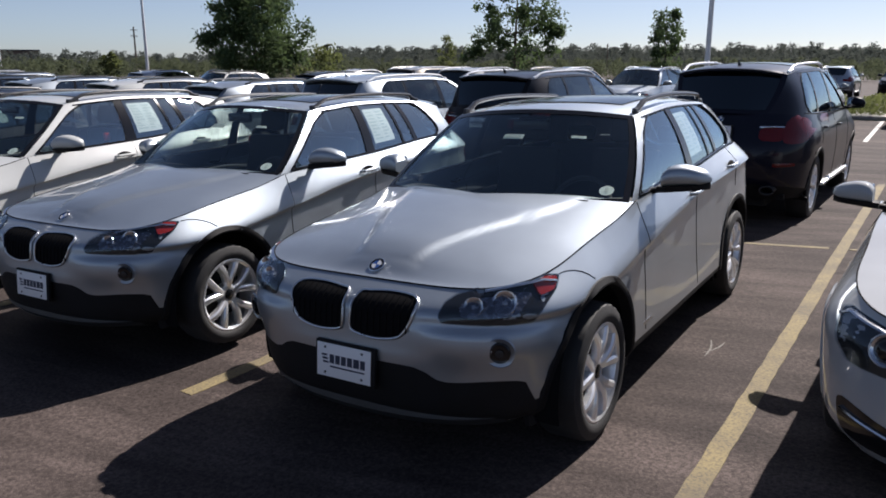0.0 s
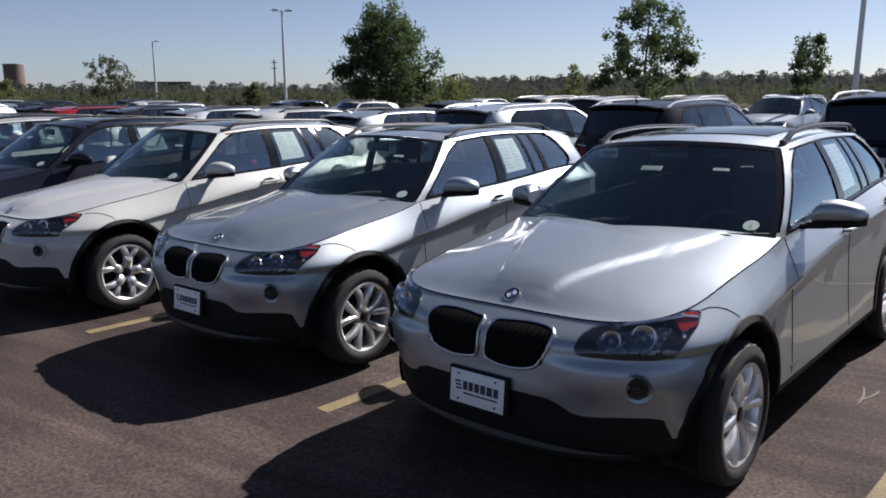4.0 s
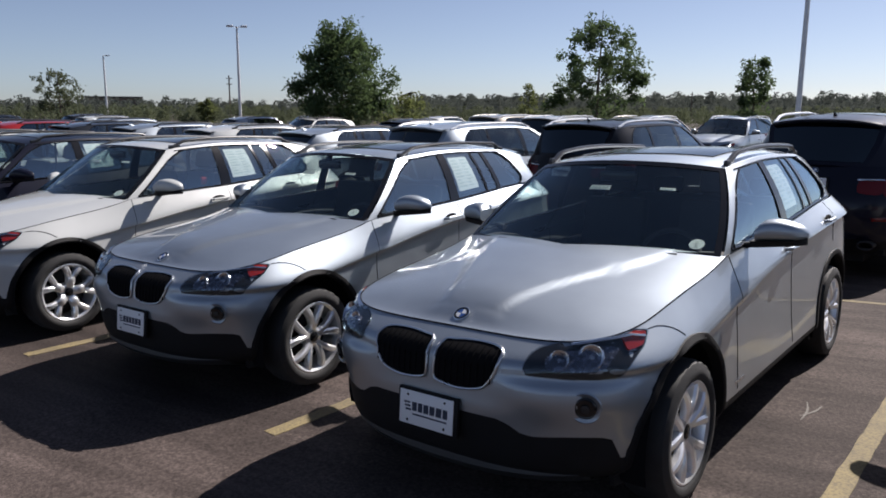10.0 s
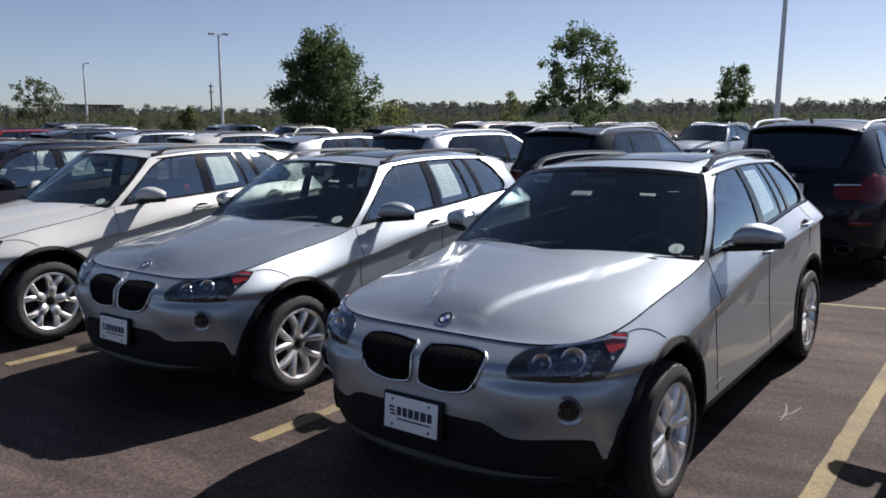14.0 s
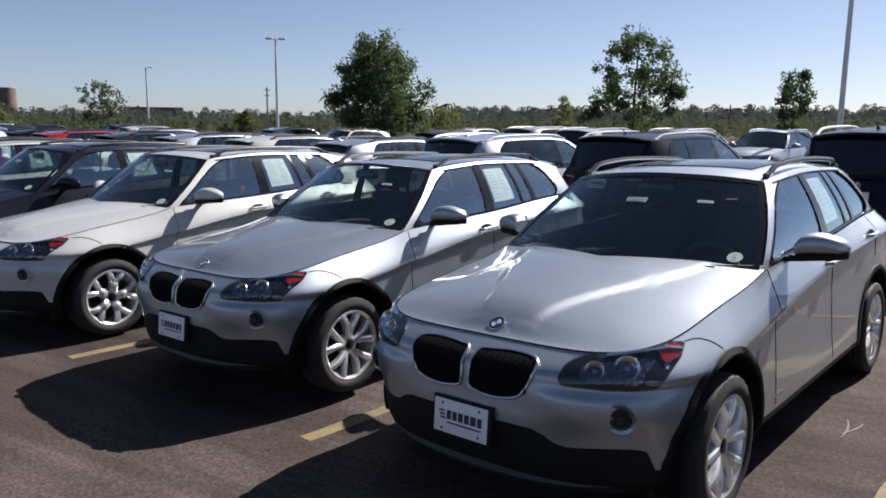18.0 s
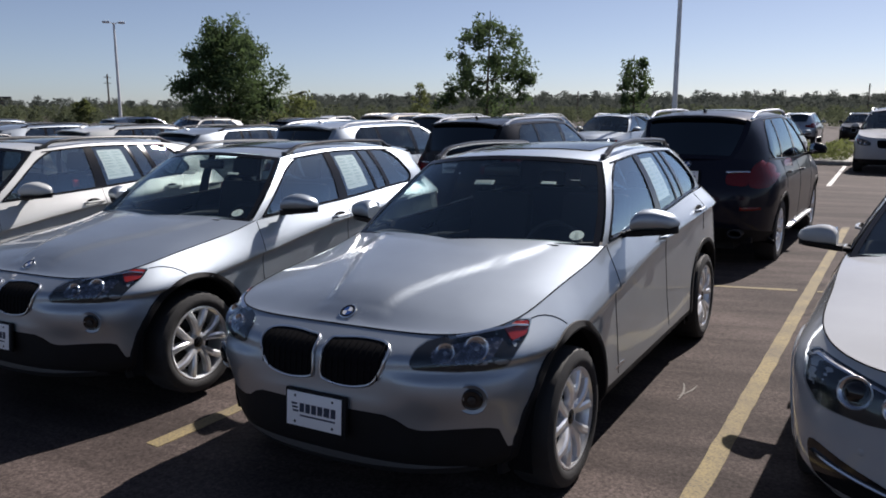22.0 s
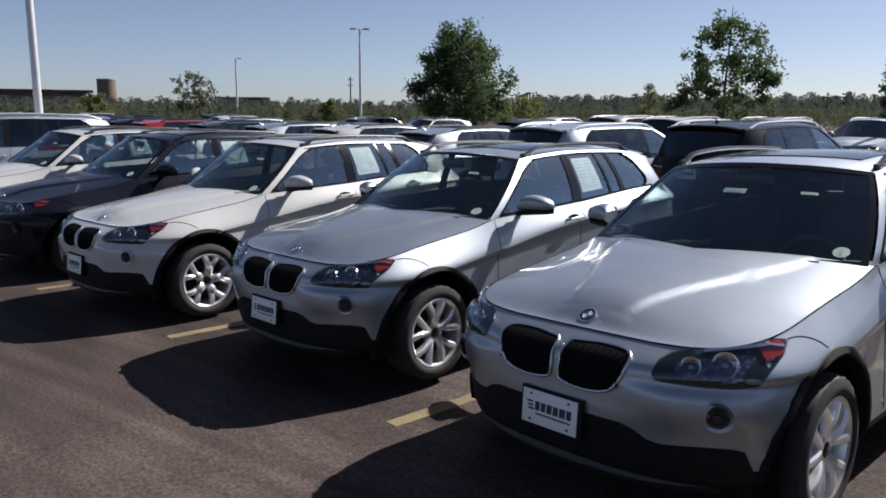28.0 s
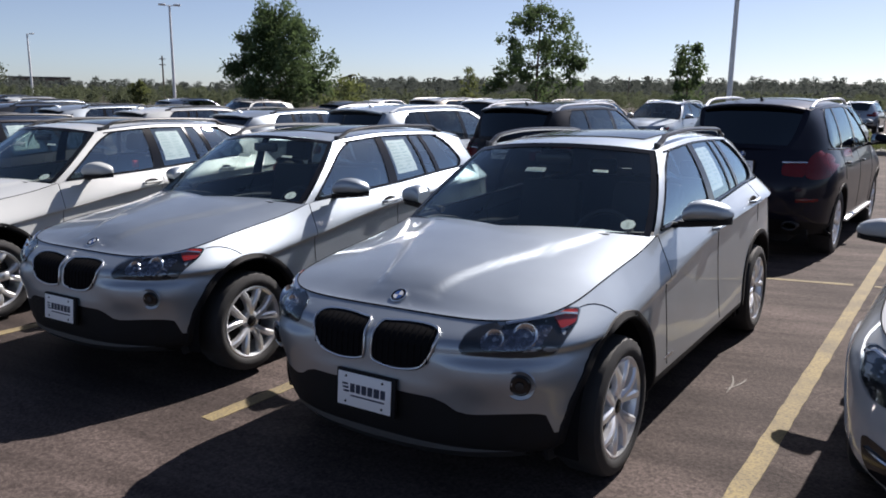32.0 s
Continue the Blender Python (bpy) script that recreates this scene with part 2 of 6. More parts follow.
def spline(q, t):
    """Catmull-Rom through the vectors q at t in 0..len(q)-1."""
    n = len(q)
    i = min(n - 2, max(0, int(t)))
    u = t - i
    p1, p2 = q[i], q[i + 1]
    p0 = q[i - 1] if i else p1 * 2 - p2
    p3 = q[i + 2] if i + 2 < n else p2 * 2 - p1
    return 0.5 * (2 * p1 + (p2 - p0) * u + (2 * p0 - 5 * p1 + 4 * p2 - p3) * u * u + (3 * p1 - p0 - 3 * p2 + p3) * u ** 3)


# ---- cars ----
from mathutils.bvhtree import BVHTree


class Shell:
    """The lower body of a car: level curves that run round it from the nose to the tail, with the nose at -y."""

    def __init__(self, sp):
        self.sp = sp

    def at(self, p, v, s=1):
        sp = self.sp
        q = []
        for lv in sp["levels"]:
            if p <= 1:
                a = p * math.pi / 2
                w = lv["w"](sp["y0"])
                nf = lv.get("n", sp["nf"])
                x, y = w * math.sin(a) ** (2 / nf), sp["y0"] - (sp["y0"] - lv["yf"]) * max(0, math.cos(a)) ** (2 / nf)
            elif p <= 2:
                y = lerp(sp["y0"], sp["y1"], p - 1)
                x = lv["w"](y)
            else:
                a = (3 - p) * math.pi / 2
                w = lv["w"](sp["y1"])
                x, y = w * math.sin(a) ** (2 / sp["nr"]), sp["y1"] + (lv["yr"] - sp["y1"]) * max(0, math.cos(a)) ** (2 / sp["nr"])
            q.append(Vector((s * x, y, lv["z"](y))))
        c = spline(q, v)
        if p < 1 and "cheek" in sp:
            # a shelf in the bumper under each headlamp
            c.y -= sp["cheek"] * smoothstep(0.712, 0.665, c.z) * smoothstep(0.48, 0.64, c.z) * smoothstep(0.28, 0.55, abs(c.x)) * smoothstep(0.90, 0.80, abs(c.x))
        return c

    def p_of(self, y, v):
        """The place along the curve of level v at which it reaches y."""
        lo, hi = 0.0, 3.0
        for _ in range(30):
            m = (lo + hi) / 2
            if self.at(m, v).y < y:
                lo = m
            else:
                hi = m
        return lo

    def loop(self, ps, v):
        left = [self.at(p, v) for p in ps]
        right = [self.at(p, v, -1) for p in reversed(ps[1:-1])]
        return left + right


def samples(sp, n):
    m = max(4, int((sp["y1"] - sp["y0"]) / 2.6 * n * 2.2))
    return [i / n for i in range(n)] + [1 + i / m for i in range(m)] + [2 + i / n for i in range(n + 1)]


def axles(sp):
    return sp.get("ax", 0.0), sp.get("ax", 0.0) + sp["base"]


def cut_arches(bm, sp, snap=True):
    r = sp["arch"]
    for yc in axles(sp):
        gone = [f for f in bm.faces if abs(f.calc_center_median().x) > 0.5 and math.hypot(f.calc_center_median().y - yc, f.calc_center_median().z - sp["tyre"]) < r]
        edge = {v for f in gone for v in f.verts}
        bmesh.ops.delete(bm, geom=gone, context="FACES")
        for v in edge:
            if v.is_valid and v.link_faces:
                d = Vector((v.co.y - yc, v.co.z - sp["tyre"]))
                if 1e-3 < d.length < r + 0.05 and v.co.z > 0.2:
                    d *= r / d.length
                    v.co.y, v.co.z = yc + d.x, sp["tyre"] + d.y


def fix(bm):
    bmesh.ops.remove_doubles(bm, verts=bm.verts, dist=1e-5)
    bmesh.ops.recalc_face_normals(bm, faces=bm.faces)


def smooth_loop(pts, n=6):
    """A closed smooth outline through 2D points."""
    k = len(pts)
    q = [Vector((*p, 0)) for p in pts]
    out = []
    for i in range(k):
        p0, p1, p2, p3 = q[i - 1], q[i], q[(i + 1) % k], q[(i + 2) % k]
        for j in range(n):
            u = j / n
            out.append(0.5 * (2 * p1 + (p2 - p0) * u + (2 * p0 - 5 * p1 + 4 * p2 - p3) * u * u + (3 * p1 - p0 - 3 * p2 + p3) * u ** 3))
    return [(p.x, p.y) for p in out]


def round_loop(pts, cuts=2, parts=4):
    """A closed outline of straight runs with softly cut corners."""
    for _ in range(cuts):
        out = []
        for a, b in zip(pts, pts[1:] + pts[:1]):
            out += [(lerp(a[0], b[0], 0.12), lerp(a[1], b[1], 0.12)), (lerp(a[0], b[0], 0.88), lerp(a[1], b[1], 0.88))]
        pts = out
    res = []
    for a, b in zip(pts, pts[1:] + pts[:1]):
        k = max(1, min(parts * 3, int(math.hypot(b[0] - a[0], b[1] - a[1]) / 0.02)))
        res += [(lerp(a[0], b[0], i / k), lerp(a[1], b[1], i / k)) for i in range(k)]
    return res


def cast(bvh, frm, a, b, off):
    """The point of the body met along the frame's third axis from its (a, b), lifted by off along the normal."""
    o = frm @ Vector((a, b, -8))
    d = (frm.to_3x3() @ Vector((0, 0, 1))).normalized()
    hit, nrm, _, _ = bvh.ray_cast(o, d)
    if hit is None:
        hit, nrm, _, _ = bvh.find_nearest(frm @ Vector((a, b, -0.8)) + Vector((0, 1.4, 0) if frm[1][2] < 0 else (0, 0, 0)))
    if nrm.dot(d) > 0:
        nrm = -nrm
    return hit + nrm * off, nrm


def patch(bvh, frm, outline, off, skirt=0.012, rings=4):
    """A sheet that lies on the body within an outline, with a rim that dips below it."""
    bm = bmesh.new()
    ca, cb = sum(p[0] for p in outline) / len(outline), sum(p[1] for p in outline) / len(outline)
    rows = []
    for i in range(1, rings + 1):
        s = i / rings
        rows.append([cast(bvh, frm, lerp(ca, a, s), lerp(cb, b, s), off)[0] for a, b in outline])
    rows.append([cast(bvh, frm, a, b, off - skirt)[0] for a, b in outline])
    vs = grid(bm, rows, True)
    c = bm.verts.new(cast(bvh, frm, ca, cb, off)[0])
    for i in range(len(outline)):
        bm.faces.new((c, vs[0][i], vs[0][(i + 1) % len(outline)]))
    bmesh.ops.recalc_face_normals(bm, faces=bm.faces)
    return bm


def axes(x, y):
    """A frame with columns x, y and their cross product as the direction of view."""
    x, y = Vector(x).normalized(), Vector(y).normalized()
    return Matrix((x, y, x.cross(y))).transposed().to_4x4()


FRONT = axes((-1, 0, 0), (0, 0, 1))      # looks along +y; its a is -x
REAR = axes((1, 0, 0), (0, 0, 1))        # looks along -y; its a is x


def wheel_parts(radius, width, rim, style, n=64):
    """A wheel that faces +x with its hub at the origin: meshes for tyre, rim and hub."""
    out = {}
    w = width / 2
    bm = bmesh.new()
    lathe(bm, [(-w * 0.8, rim * 0.98), (-w, rim + 0.02), (-w, radius - 0.045), (-w * 0.9, radius - 0.012), (-w * 0.6, radius), (w * 0.6, radius), (w * 0.9, radius - 0.012), (w * 1.02, radius - 0.045),
               (w * 1.03, rim + 0.035), (w * 0.98, rim + 0.012), (w * 0.86, rim)], n)
    bm.verts.ensure_lookup_table()
    for i, v in enumerate(bm.verts):
        ring, k = divmod(i, n)
        if ring in (3, 4, 5, 6) and k % 2:
            v.co.y *= 0.984
            v.co.z *= 0.984
    fix(bm)
    out["tyre"] = bm
    bm = bmesh.new()
    lathe(bm, [(w * 0.80, rim - 0.012), (w * 0.93, rim + 0.004), (w * 0.95, rim - 0.004), (w * 0.86, rim - 0.02), (w * 0.3, rim - 0.035), (-w * 0.8, rim - 0.03), (-w * 0.85, rim)], n)
    hubx = w * 0.72

    def spoke(a0, a1, r0, r1, w0, w1, deep):
        rows = []
        for i in range(6):
            u = i / 5
            r, a, hw = lerp(r0, r1, u), lerp(a0, a1, u), lerp(w0, w1, u)
            x = hubx + 0.018 * math.sin(u * math.pi * 0.9) + (0.012 * u)
            c, s = Vector((0, math.cos(a), math.sin(a))), Vector((0, -math.sin(a), math.cos(a)))
            o = c * r
            rows.append([o + s * hw + Vector((x - deep, 0, 0)), o + s * hw * 0.9 + Vector((x - 0.006, 0, 0)), o + s * hw * 0.45 + Vector((x + 0.004, 0, 0)), o - s * hw * 0.45 + Vector((x + 0.004, 0, 0)), o - s * hw * 0.9 + Vector((x - 0.006, 0, 0)), o - s * hw + Vector((x - deep, 0, 0))])
        grid(bm, rows, True)
    if style == "double":
        for k in range(5):
            a = 2 * math.pi * k / 5 + 0.3
            for s in (-1, 1):
                spoke(a + s * 0.10, a + s * 0.34, 0.045, rim - 0.008, 0.019, 0.027, 0.035)
    elif style == "y":
        for k in range(5):
            a = 2 * math.pi * k / 5 + 0.1
            spoke(a, a, 0.04, rim * 0.55, 0.036, 0.036, 0.04)
            for s in (-1, 1):
                spoke(a + s * 0.08, a + s * 0.30, rim * 0.42, rim - 0.010, 0.020, 0.028, 0.035)
    else:
        for k in range(10):
            a = 2 * math.pi * k / 10
            spoke(a, a, 0.04, rim - 0.012, 0.018, 0.016, 0.035)
    lathe(bm, [(hubx - 0.05, 0.075), (hubx - 0.004, 0.07), (hubx + 0.004, 0.058), (hubx + 0.004, 0.038), (hubx - 0.01, 0.034)], 24)
    fix(bm)
    out["rim"] = bm
    bm = bmesh.new()
    lathe(bm, [(hubx - 0.02, 0.034), (hubx + 0.006, 0.034), (hubx + 0.010, 0.028), (hubx + 0.011, 0.001)], 20)
    fix(bm)
    out["hub_cap"] = bm
    bm = bmesh.new()
    lathe(bm, [(-w * 0.2, 0.001), (-w * 0.2, rim * 0.8), (-w * 0.1, rim * 0.8), (-w * 0.1, 0.001)], 30)
    fix(bm)
    out["brake_disc"] = bm
    return out


WHEEL_MATS = {"tyre": RUBBER, "rim": ALLOY, "hub_cap": GLOSSBLACK, "brake_disc": DARKMETAL}


def slab(bm, at, us, vs, thick, mi=0):
    """A sheet of some thickness over a two-way function at(u, v)."""
    top = [[at(u, v) for u in us] for v in vs]
    g = grid(bm, top, False, mi)
    return g


def make_car(name, sp, coat, label, group, near=True, wheels="double", plate=True):
    root = empty(name)
    tagged(root, label, "car", group)
    sh = Shell(sp)
    n = 26 if near else 12
    ps = samples(sp, n)
    nl = len(sp["levels"]) - 1
    sub = 6 if near else 3
    lo, hi = sp["clad"], nl

    def shell(v0, v1):
        bm = bmesh.new()
        k = max(2, int(round((v1 - v0) * sub)))
        grid(bm, [sh.loop(ps, lerp(v0, v1, i / k)) for i in range(k + 1)], True)
        return bm
    full = shell(0, nl)
    fix(full)
    bvh = BVHTree.FromBMesh(full)
    full.free()
    bm = shell(lo, hi)
    cut_arches(bm, sp)
    fix(bm)
    part("body", bm, coat, root)
    bm = shell(0, lo)
    cut_arches(bm, sp)
    fix(bm)
    part("lower_cladding", bm, sp["clad_mat"] or coat, root, "black plastic lower cladding" if sp["clad_mat"] else "")

    # hood: fans out from the centre line to the top edge of the body
    yc = sp["cowl"]
    pc = sh.p_of(yc, nl)
    hood_z = sp["hood_z"]
    nh, nr = (40, 34) if near else (14, 6)
    rows = []
    for i in range(nh + 1):
        u = i / nh
        e = sh.at(pc * u, nl)
        ay = lerp(sp["levels"][-1]["yf"] + 0.35, yc - sp["cowl_bow"], u ** 1.2)
        row = []
        for j in range(-nr, nr + 1):
            r = abs(j) / nr
            x, y = e.x * r, lerp(ay, e.y, r)
            f = 1 - r ** 2.6
            z = lerp(e.z, hood_z(y), f)
            ridge = lerp(sp["ridge"][0], sp["ridge"][1], smoothstep(sp["levels"][-1]["yf"], yc, y))
            z += sp["ridge"][2] * (smoothstep(ridge + 0.035, ridge - 0.012, x)) * smoothstep(0.0, 0.25, 1 - r) * f * smoothstep(yc + 0.05, yc - 0.35, y)
            row.append(Vector((math.copysign(x, j) if j else 0, y, z + 0.002)))
        rows.append(row)
    bm = bmesh.new()
    grid(bm, rows)
    fix(bm)
    hood_bvh = BVHTree.FromBMesh(bm)
    part("hood", bm, coat, root)
    # seam between hood and wings
    if near:
        bm = bmesh.new()
        for s in (-1, 1):
            q = [sh.at(pc * i / 40, nl) for i in range(41)]
            tube(bm, [Vector((s * p.x * 0.997, p.y, p.z + 0.002)) for p in q], 0.0035, 5)
        part("hood_seam", bm, GAP, root)

    # cabin
    cab = sp["cabin"]
    bnd = cab["bounds"]
    roof_x, roof_z = cab["roof_x"], cab["roof_z"]

    def belt(y):
        p = sh.at(sh.p_of(y, nl), nl)
        return Vector((p.x - 0.012, y, p.z))

    def side(t, h, s=1):
        i = min(len(bnd) - 2, int(t))
        u = t - i
        yb, yt = lerp(bnd[i][0], bnd[i + 1][0], u), lerp(bnd[i][1], bnd[i + 1][1], u)
        b, r = belt(yb), Vector((roof_x(yt), yt, roof_z(yt)))
        p = b.lerp(r, h)
        p.x += cab["bulge"] * 4 * h * (1 - h)
        return Vector((s * p.x, p.y, p.z))

    def strip(bm, t0, t1, h0, h1, s, nt=6, nh=6, mi=0, off=0.0):
        rows = []
        for j in range(nh + 1):
            row = []
            for i in range(nt + 1):
                p = side(lerp(t0, t1, i / nt), lerp(h0, h1, j / nh), s)
                row.append(p + Vector((s * off, 0, 0)))
            rows.append(row)
        return grid(bm, rows, False, mi)
    q = 1 if near else 0
    hb, ht = 0.03, 0.94
    last = len(bnd) - 1
    for s in (1, -1):
        bm = bmesh.new()
        strip(bm, 0, 1, 0, 1, s, 4)
        strip(bm, 1, last - 1, ht, 1, s, 18 + 20 * q, 2)
        strip(bm, last - 1, last, 0, 1, s, 6)
        strip(bm, 0.9, last - 1, -0.03, hb, s, 18 + 20 * q, 1)
        fix(bm)
        part("pillar_frame", bm, coat, root)
        bm = bmesh.new()
        for k in cab["pillars"]:
            strip(bm, k, k + 1, hb, ht, s, 2, 6, off=0.001)
        tube(bm, [side(lerp(1, last - 1, i / 30), hb, s) for i in range(31)], 0.009, 6)
        tube(bm, [side(lerp(1, last - 1, i / 30), ht, s) for i in range(31)], 0.007, 6)
        tube(bm, [side(1, lerp(hb, ht, i / 8), s) for i in range(6)], 0.008, 6)
        fix(bm)
        part("window_trim", bm, GLOSSBLACK, root, "black window trim")
        for k in cab["windows"]:
            # corner radii of the pane: front foot, front top, rear top, rear foot
            rad = [0.0, 0.0, 0.0, 0.0]
            if k == cab["windows"][0]:
                rad = [0.10, 0.30, 0.0, 0.0]
            if k == cab["windows"][-1]:
                rad = [0.0, 0.0, 0.42, 0.40]
            inner, outer = [], []
            for (cx, cy), (dx, dy), r in zip(((0, 0), (0, 1), (1, 1), (1, 0)), ((1, 1), (1, -1), (-1, -1), (-1, 1)), rad):
                a0 = {(1, 1): 270, (1, -1): 180, (-1, -1): 90, (-1, 1): 0}[dx, dy]
                for i in range(7):
                    a = radians(a0 - 90 * i / 6)
                    inner.append((cx + dx * r + r * math.cos(a), cy + dy * r + r * math.sin(a)))
                    outer.append((cx, cy))
                nx, ny = {(1, 1): (0, 1), (1, -1): (1, 1), (-1, -1): (1, 0), (-1, 1): (0, 0)}[dx, dy]
                for i in range(1, 5):
                    q2 = (lerp(cx, nx, i / 5), lerp(cy, ny, i / 5))
                    inner.append((min(1, max(0, q2[0])), min(1, max(0, q2[1]))))
                    outer.append(q2)

            def onto(u, v, off):
                return side(k + u, lerp(hb, ht, v), s) + Vector((s * off, 0, 0))
            bm = bmesh.new()
            vs = grid(bm, [[onto(lerp(0.5, u, f), lerp(0.5, v, f), -0.006) for u, v in inner] for f in (0.25, 0.5, 0.75, 1.0)], True)
            c = bm.verts.new(onto(0.5, 0.5, -0.006))
            for i in range(len(inner)):
                bm.faces.new((c, vs[0][i], vs[0][(i + 1) % len(inner)]))
            bmesh.ops.remove_doubles(bm, verts=bm.verts, dist=1e-5)
            outward(bm, Vector((s, 0, 0.2)))
            ob = part("side_window", bm, GLASS_DARK if k in cab["privacy"] else (GLASS_SIDE if near else GLASS_FAR), root)
            ob.visible_shadow = False
            if sum(rad):
                bm = bmesh.new()
                grid(bm, [[onto(u, v, 0.0) for u, v in inner], [onto(u, v, 0.0) for u, v in outer]], True)
                fix(bm)
                part("window_corner", bm, coat, root)
                bm = bmesh.new()
                tube(bm, [onto(u, v, 0.002) for u, v in inner if min(u, v, 1 - u, 1 - v) > 1e-4], 0.008, 6)
                part("corner_trim", bm, GLOSSBLACK, root)

    # windscreen, roof, tail glass
    def ws(r, h, bow_b, bow_t, k):
        """Across (r from -1 to 1) and up (h) a sheet that spans the cabin at bound k."""
        s = -1 if r < 0 else 1
        e = side(k, h, s)
        d = (1 - r * r)
        sg = -1 if k == 0 else 1
        return Vector((e.x * abs(r), e.y + sg * lerp(bow_b, bow_t, h) * d, e.z + d * lerp(0.0, cab["crown"], h)))
    rs = [i / 10 - 1 for i in range(21)]
    bm = bmesh.new()
    slab(bm, lambda r, h: ws(r * 0.985, h, cab["bow"][0], cab["bow"][1], 0), rs, [i / 10 for i in range(11)], 0)
    outward(bm, Vector((0, -1, 1)))
    ob = part("windscreen", bm, GLASS, root)
    ob.visible_shadow = False
    bm = bmesh.new()
    for h0, h1, off in ((0.0, 0.05, 0.003), (0.95, 1.0, 0.003)):
        slab(bm, lambda r, h: ws(r * 0.985, h, cab["bow"][0], cab["bow"][1], 0) + Vector((0, -off, off)), rs, [h0, h1], 0)
    for s in (-1, 1):
        slab(bm, lambda r, h: ws(s * (0.945 + 0.04 * r), h, cab["bow"][0], cab["bow"][1], 0) + Vector((0, -0.003, 0.003)), [0, 1], [i / 10 for i in range(11)], 0)
    part("windscreen_border", bm, GLOSSBLACK, root)
    y0, y1 = bnd[0][1], bnd[-1][1]

    def roof(r, t):
        y = lerp(y0, y1, t)
        d = 1 - r * r
        return Vector((roof_x(y) * r, y + d * (lerp(-cab["bow"][1], 0, min(1, t * 3)) + cab["bow"][3] * smoothstep(0.7, 1, t)), roof_z(y) + cab["crown"] * (1 - abs(r) ** 2.6)))
    bm = bmesh.new()
    slab(bm, roof, rs, [i / 20 for i in range(21)], 0)
    fix(bm)
    part("roof", bm, coat, root)
    if cab.get("sunroof"):
        bm = bmesh.new()
        slab(bm, lambda r, t: roof(r * 0.74, lerp(0.13, 0.66, t)) + Vector((0, 0, 0.006)), rs, [i / 10 for i in range(11)], 0)
        outward(bm, Vector((0, 0, 1)))
        part("sunroof", bm, GLOSSBLACK, root, "dark glass panorama sunroof")
    bm = bmesh.new()
    slab(bm, lambda r, h: ws(r, h, cab["bow"][2], cab["bow"][3], last), rs, [i / 10 for i in range(11)], 0)
    fix(bm)
    part("tailgate_frame", bm, coat, root)
    bm = bmesh.new()
    slab(bm, lambda r, h: ws(r * 0.9, lerp(0.08, 0.92, h), cab["bow"][2], cab["bow"][3], last) + Vector((0, 0.006, 0.004)), rs, [i / 10 for i in range(11)], 0)
    outward(bm, Vector((0, 1, 0.5)))
    part("rear_window", bm, GLASS_DARK, root)
    if sp.get("spoiler"):
        bm = bmesh.new()
        rows = []
        for r in rs:
            p = roof(r * 0.93, 1.0)
            rows.append([p + Vector((0, -0.12, 0.012)), p + Vector((0, 0.02, 0.016)), p + Vector((0, 0.10 * (1 - 0.3 * r * r), 0.002)), p + Vector((0, 0.10 * (1 - 0.3 * r * r), -0.015)), p + Vector((0, 0.0, -0.035))])
        grid(bm, rows)
        fix(bm)
        part("roof_spoiler", bm, coat, root)
    # closing deck under the rear shelf and floor
    bm = bmesh.new()
    box(bm, -0.74, sp["cowl"] - 0.05, 0.30, 0.74, bnd[-1][0] - 0.05, 0.36)
    box(bm, -0.55, sp["levels"][0]["yf"] + 0.1, 0.22, 0.55, sp["levels"][0]["yr"] - 0.1, 0.30)
    part("floor_pan", bm, PLASTIC, root)
    bm = bmesh.new()
    zc = sh.at(pc, nl).z
    rows = []
    for r in rs:
        a = ws(r * 0.98, 0.0, cab["bow"][0], 0, 0)
        rows.append([a + Vector((0, -0.05, -0.012)), a + Vector((0, 0.02, -0.004)), a + Vector((0, 0.30, -0.01)), a + Vector((0, 0.52, -0.05)), a + Vector((0, 0.58, -0.14)), a + Vector((0, 0.45, -0.40))])
    grid(bm, rows)
    fix(bm)
    part("dashboard", bm, DASH, root)

    # seats
    ys, zs = cab["seat_y"], cab["seat_z"]
    for sx in (-1, 1):
        bm = bmesh.new()
        tilt = Matrix.Translation((sx * 0.36, ys + 0.35, zs)) @ Matrix.Rotation(radians(-14), 4, "X")
        box(bm, -0.24, -0.06, -0.05, 0.24, 0.06, 0.56, 0.045, m=tilt)
        box(bm, sx * 0.36 - 0.25, ys - 0.2, zs - 0.12, sx * 0.36 + 0.25, ys + 0.36, zs + 0.02, 0.04)
        seat = part("front_seat", bm, SEAT, root)
        bm = bmesh.new()
        box(bm, -0.13, -0.05, 0.60, 0.13, 0.05, 0.78, 0.04, m=tilt)
        part("headrest", bm, SEAT, seat)
    bm = bmesh.new()
    tilt = Matrix.Translation((0, ys + 1.28, zs)) @ Matrix.Rotation(radians(-18), 4, "X")
    box(bm, -0.64, -0.06, -0.05, 0.64, 0.06, 0.52, 0.05, m=tilt)
    box(bm, -0.64, ys + 0.7, zs - 0.12, 0.64, ys + 1.3, zs + 0.02, 0.04)
    for x in (-0.38, 0.38):
        box(bm, x - 0.12, -0.04, 0.53, x + 0.12, 0.04, 0.66, 0.03, m=tilt)
    part("rear_bench", bm, SEAT, root)
    bm = bmesh.new()
    wm = Matrix.Translation((0.36, ys - 0.33, zs + 0.27)) @ Matrix.Rotation(radians(62), 4, "X")
    tube(bm, [wm @ Vector((0.185 * math.cos(t), 0.185 * math.sin(t), 0)) for t in (2 * math.pi * i / 24 for i in range(24))], 0.016, 8, True)
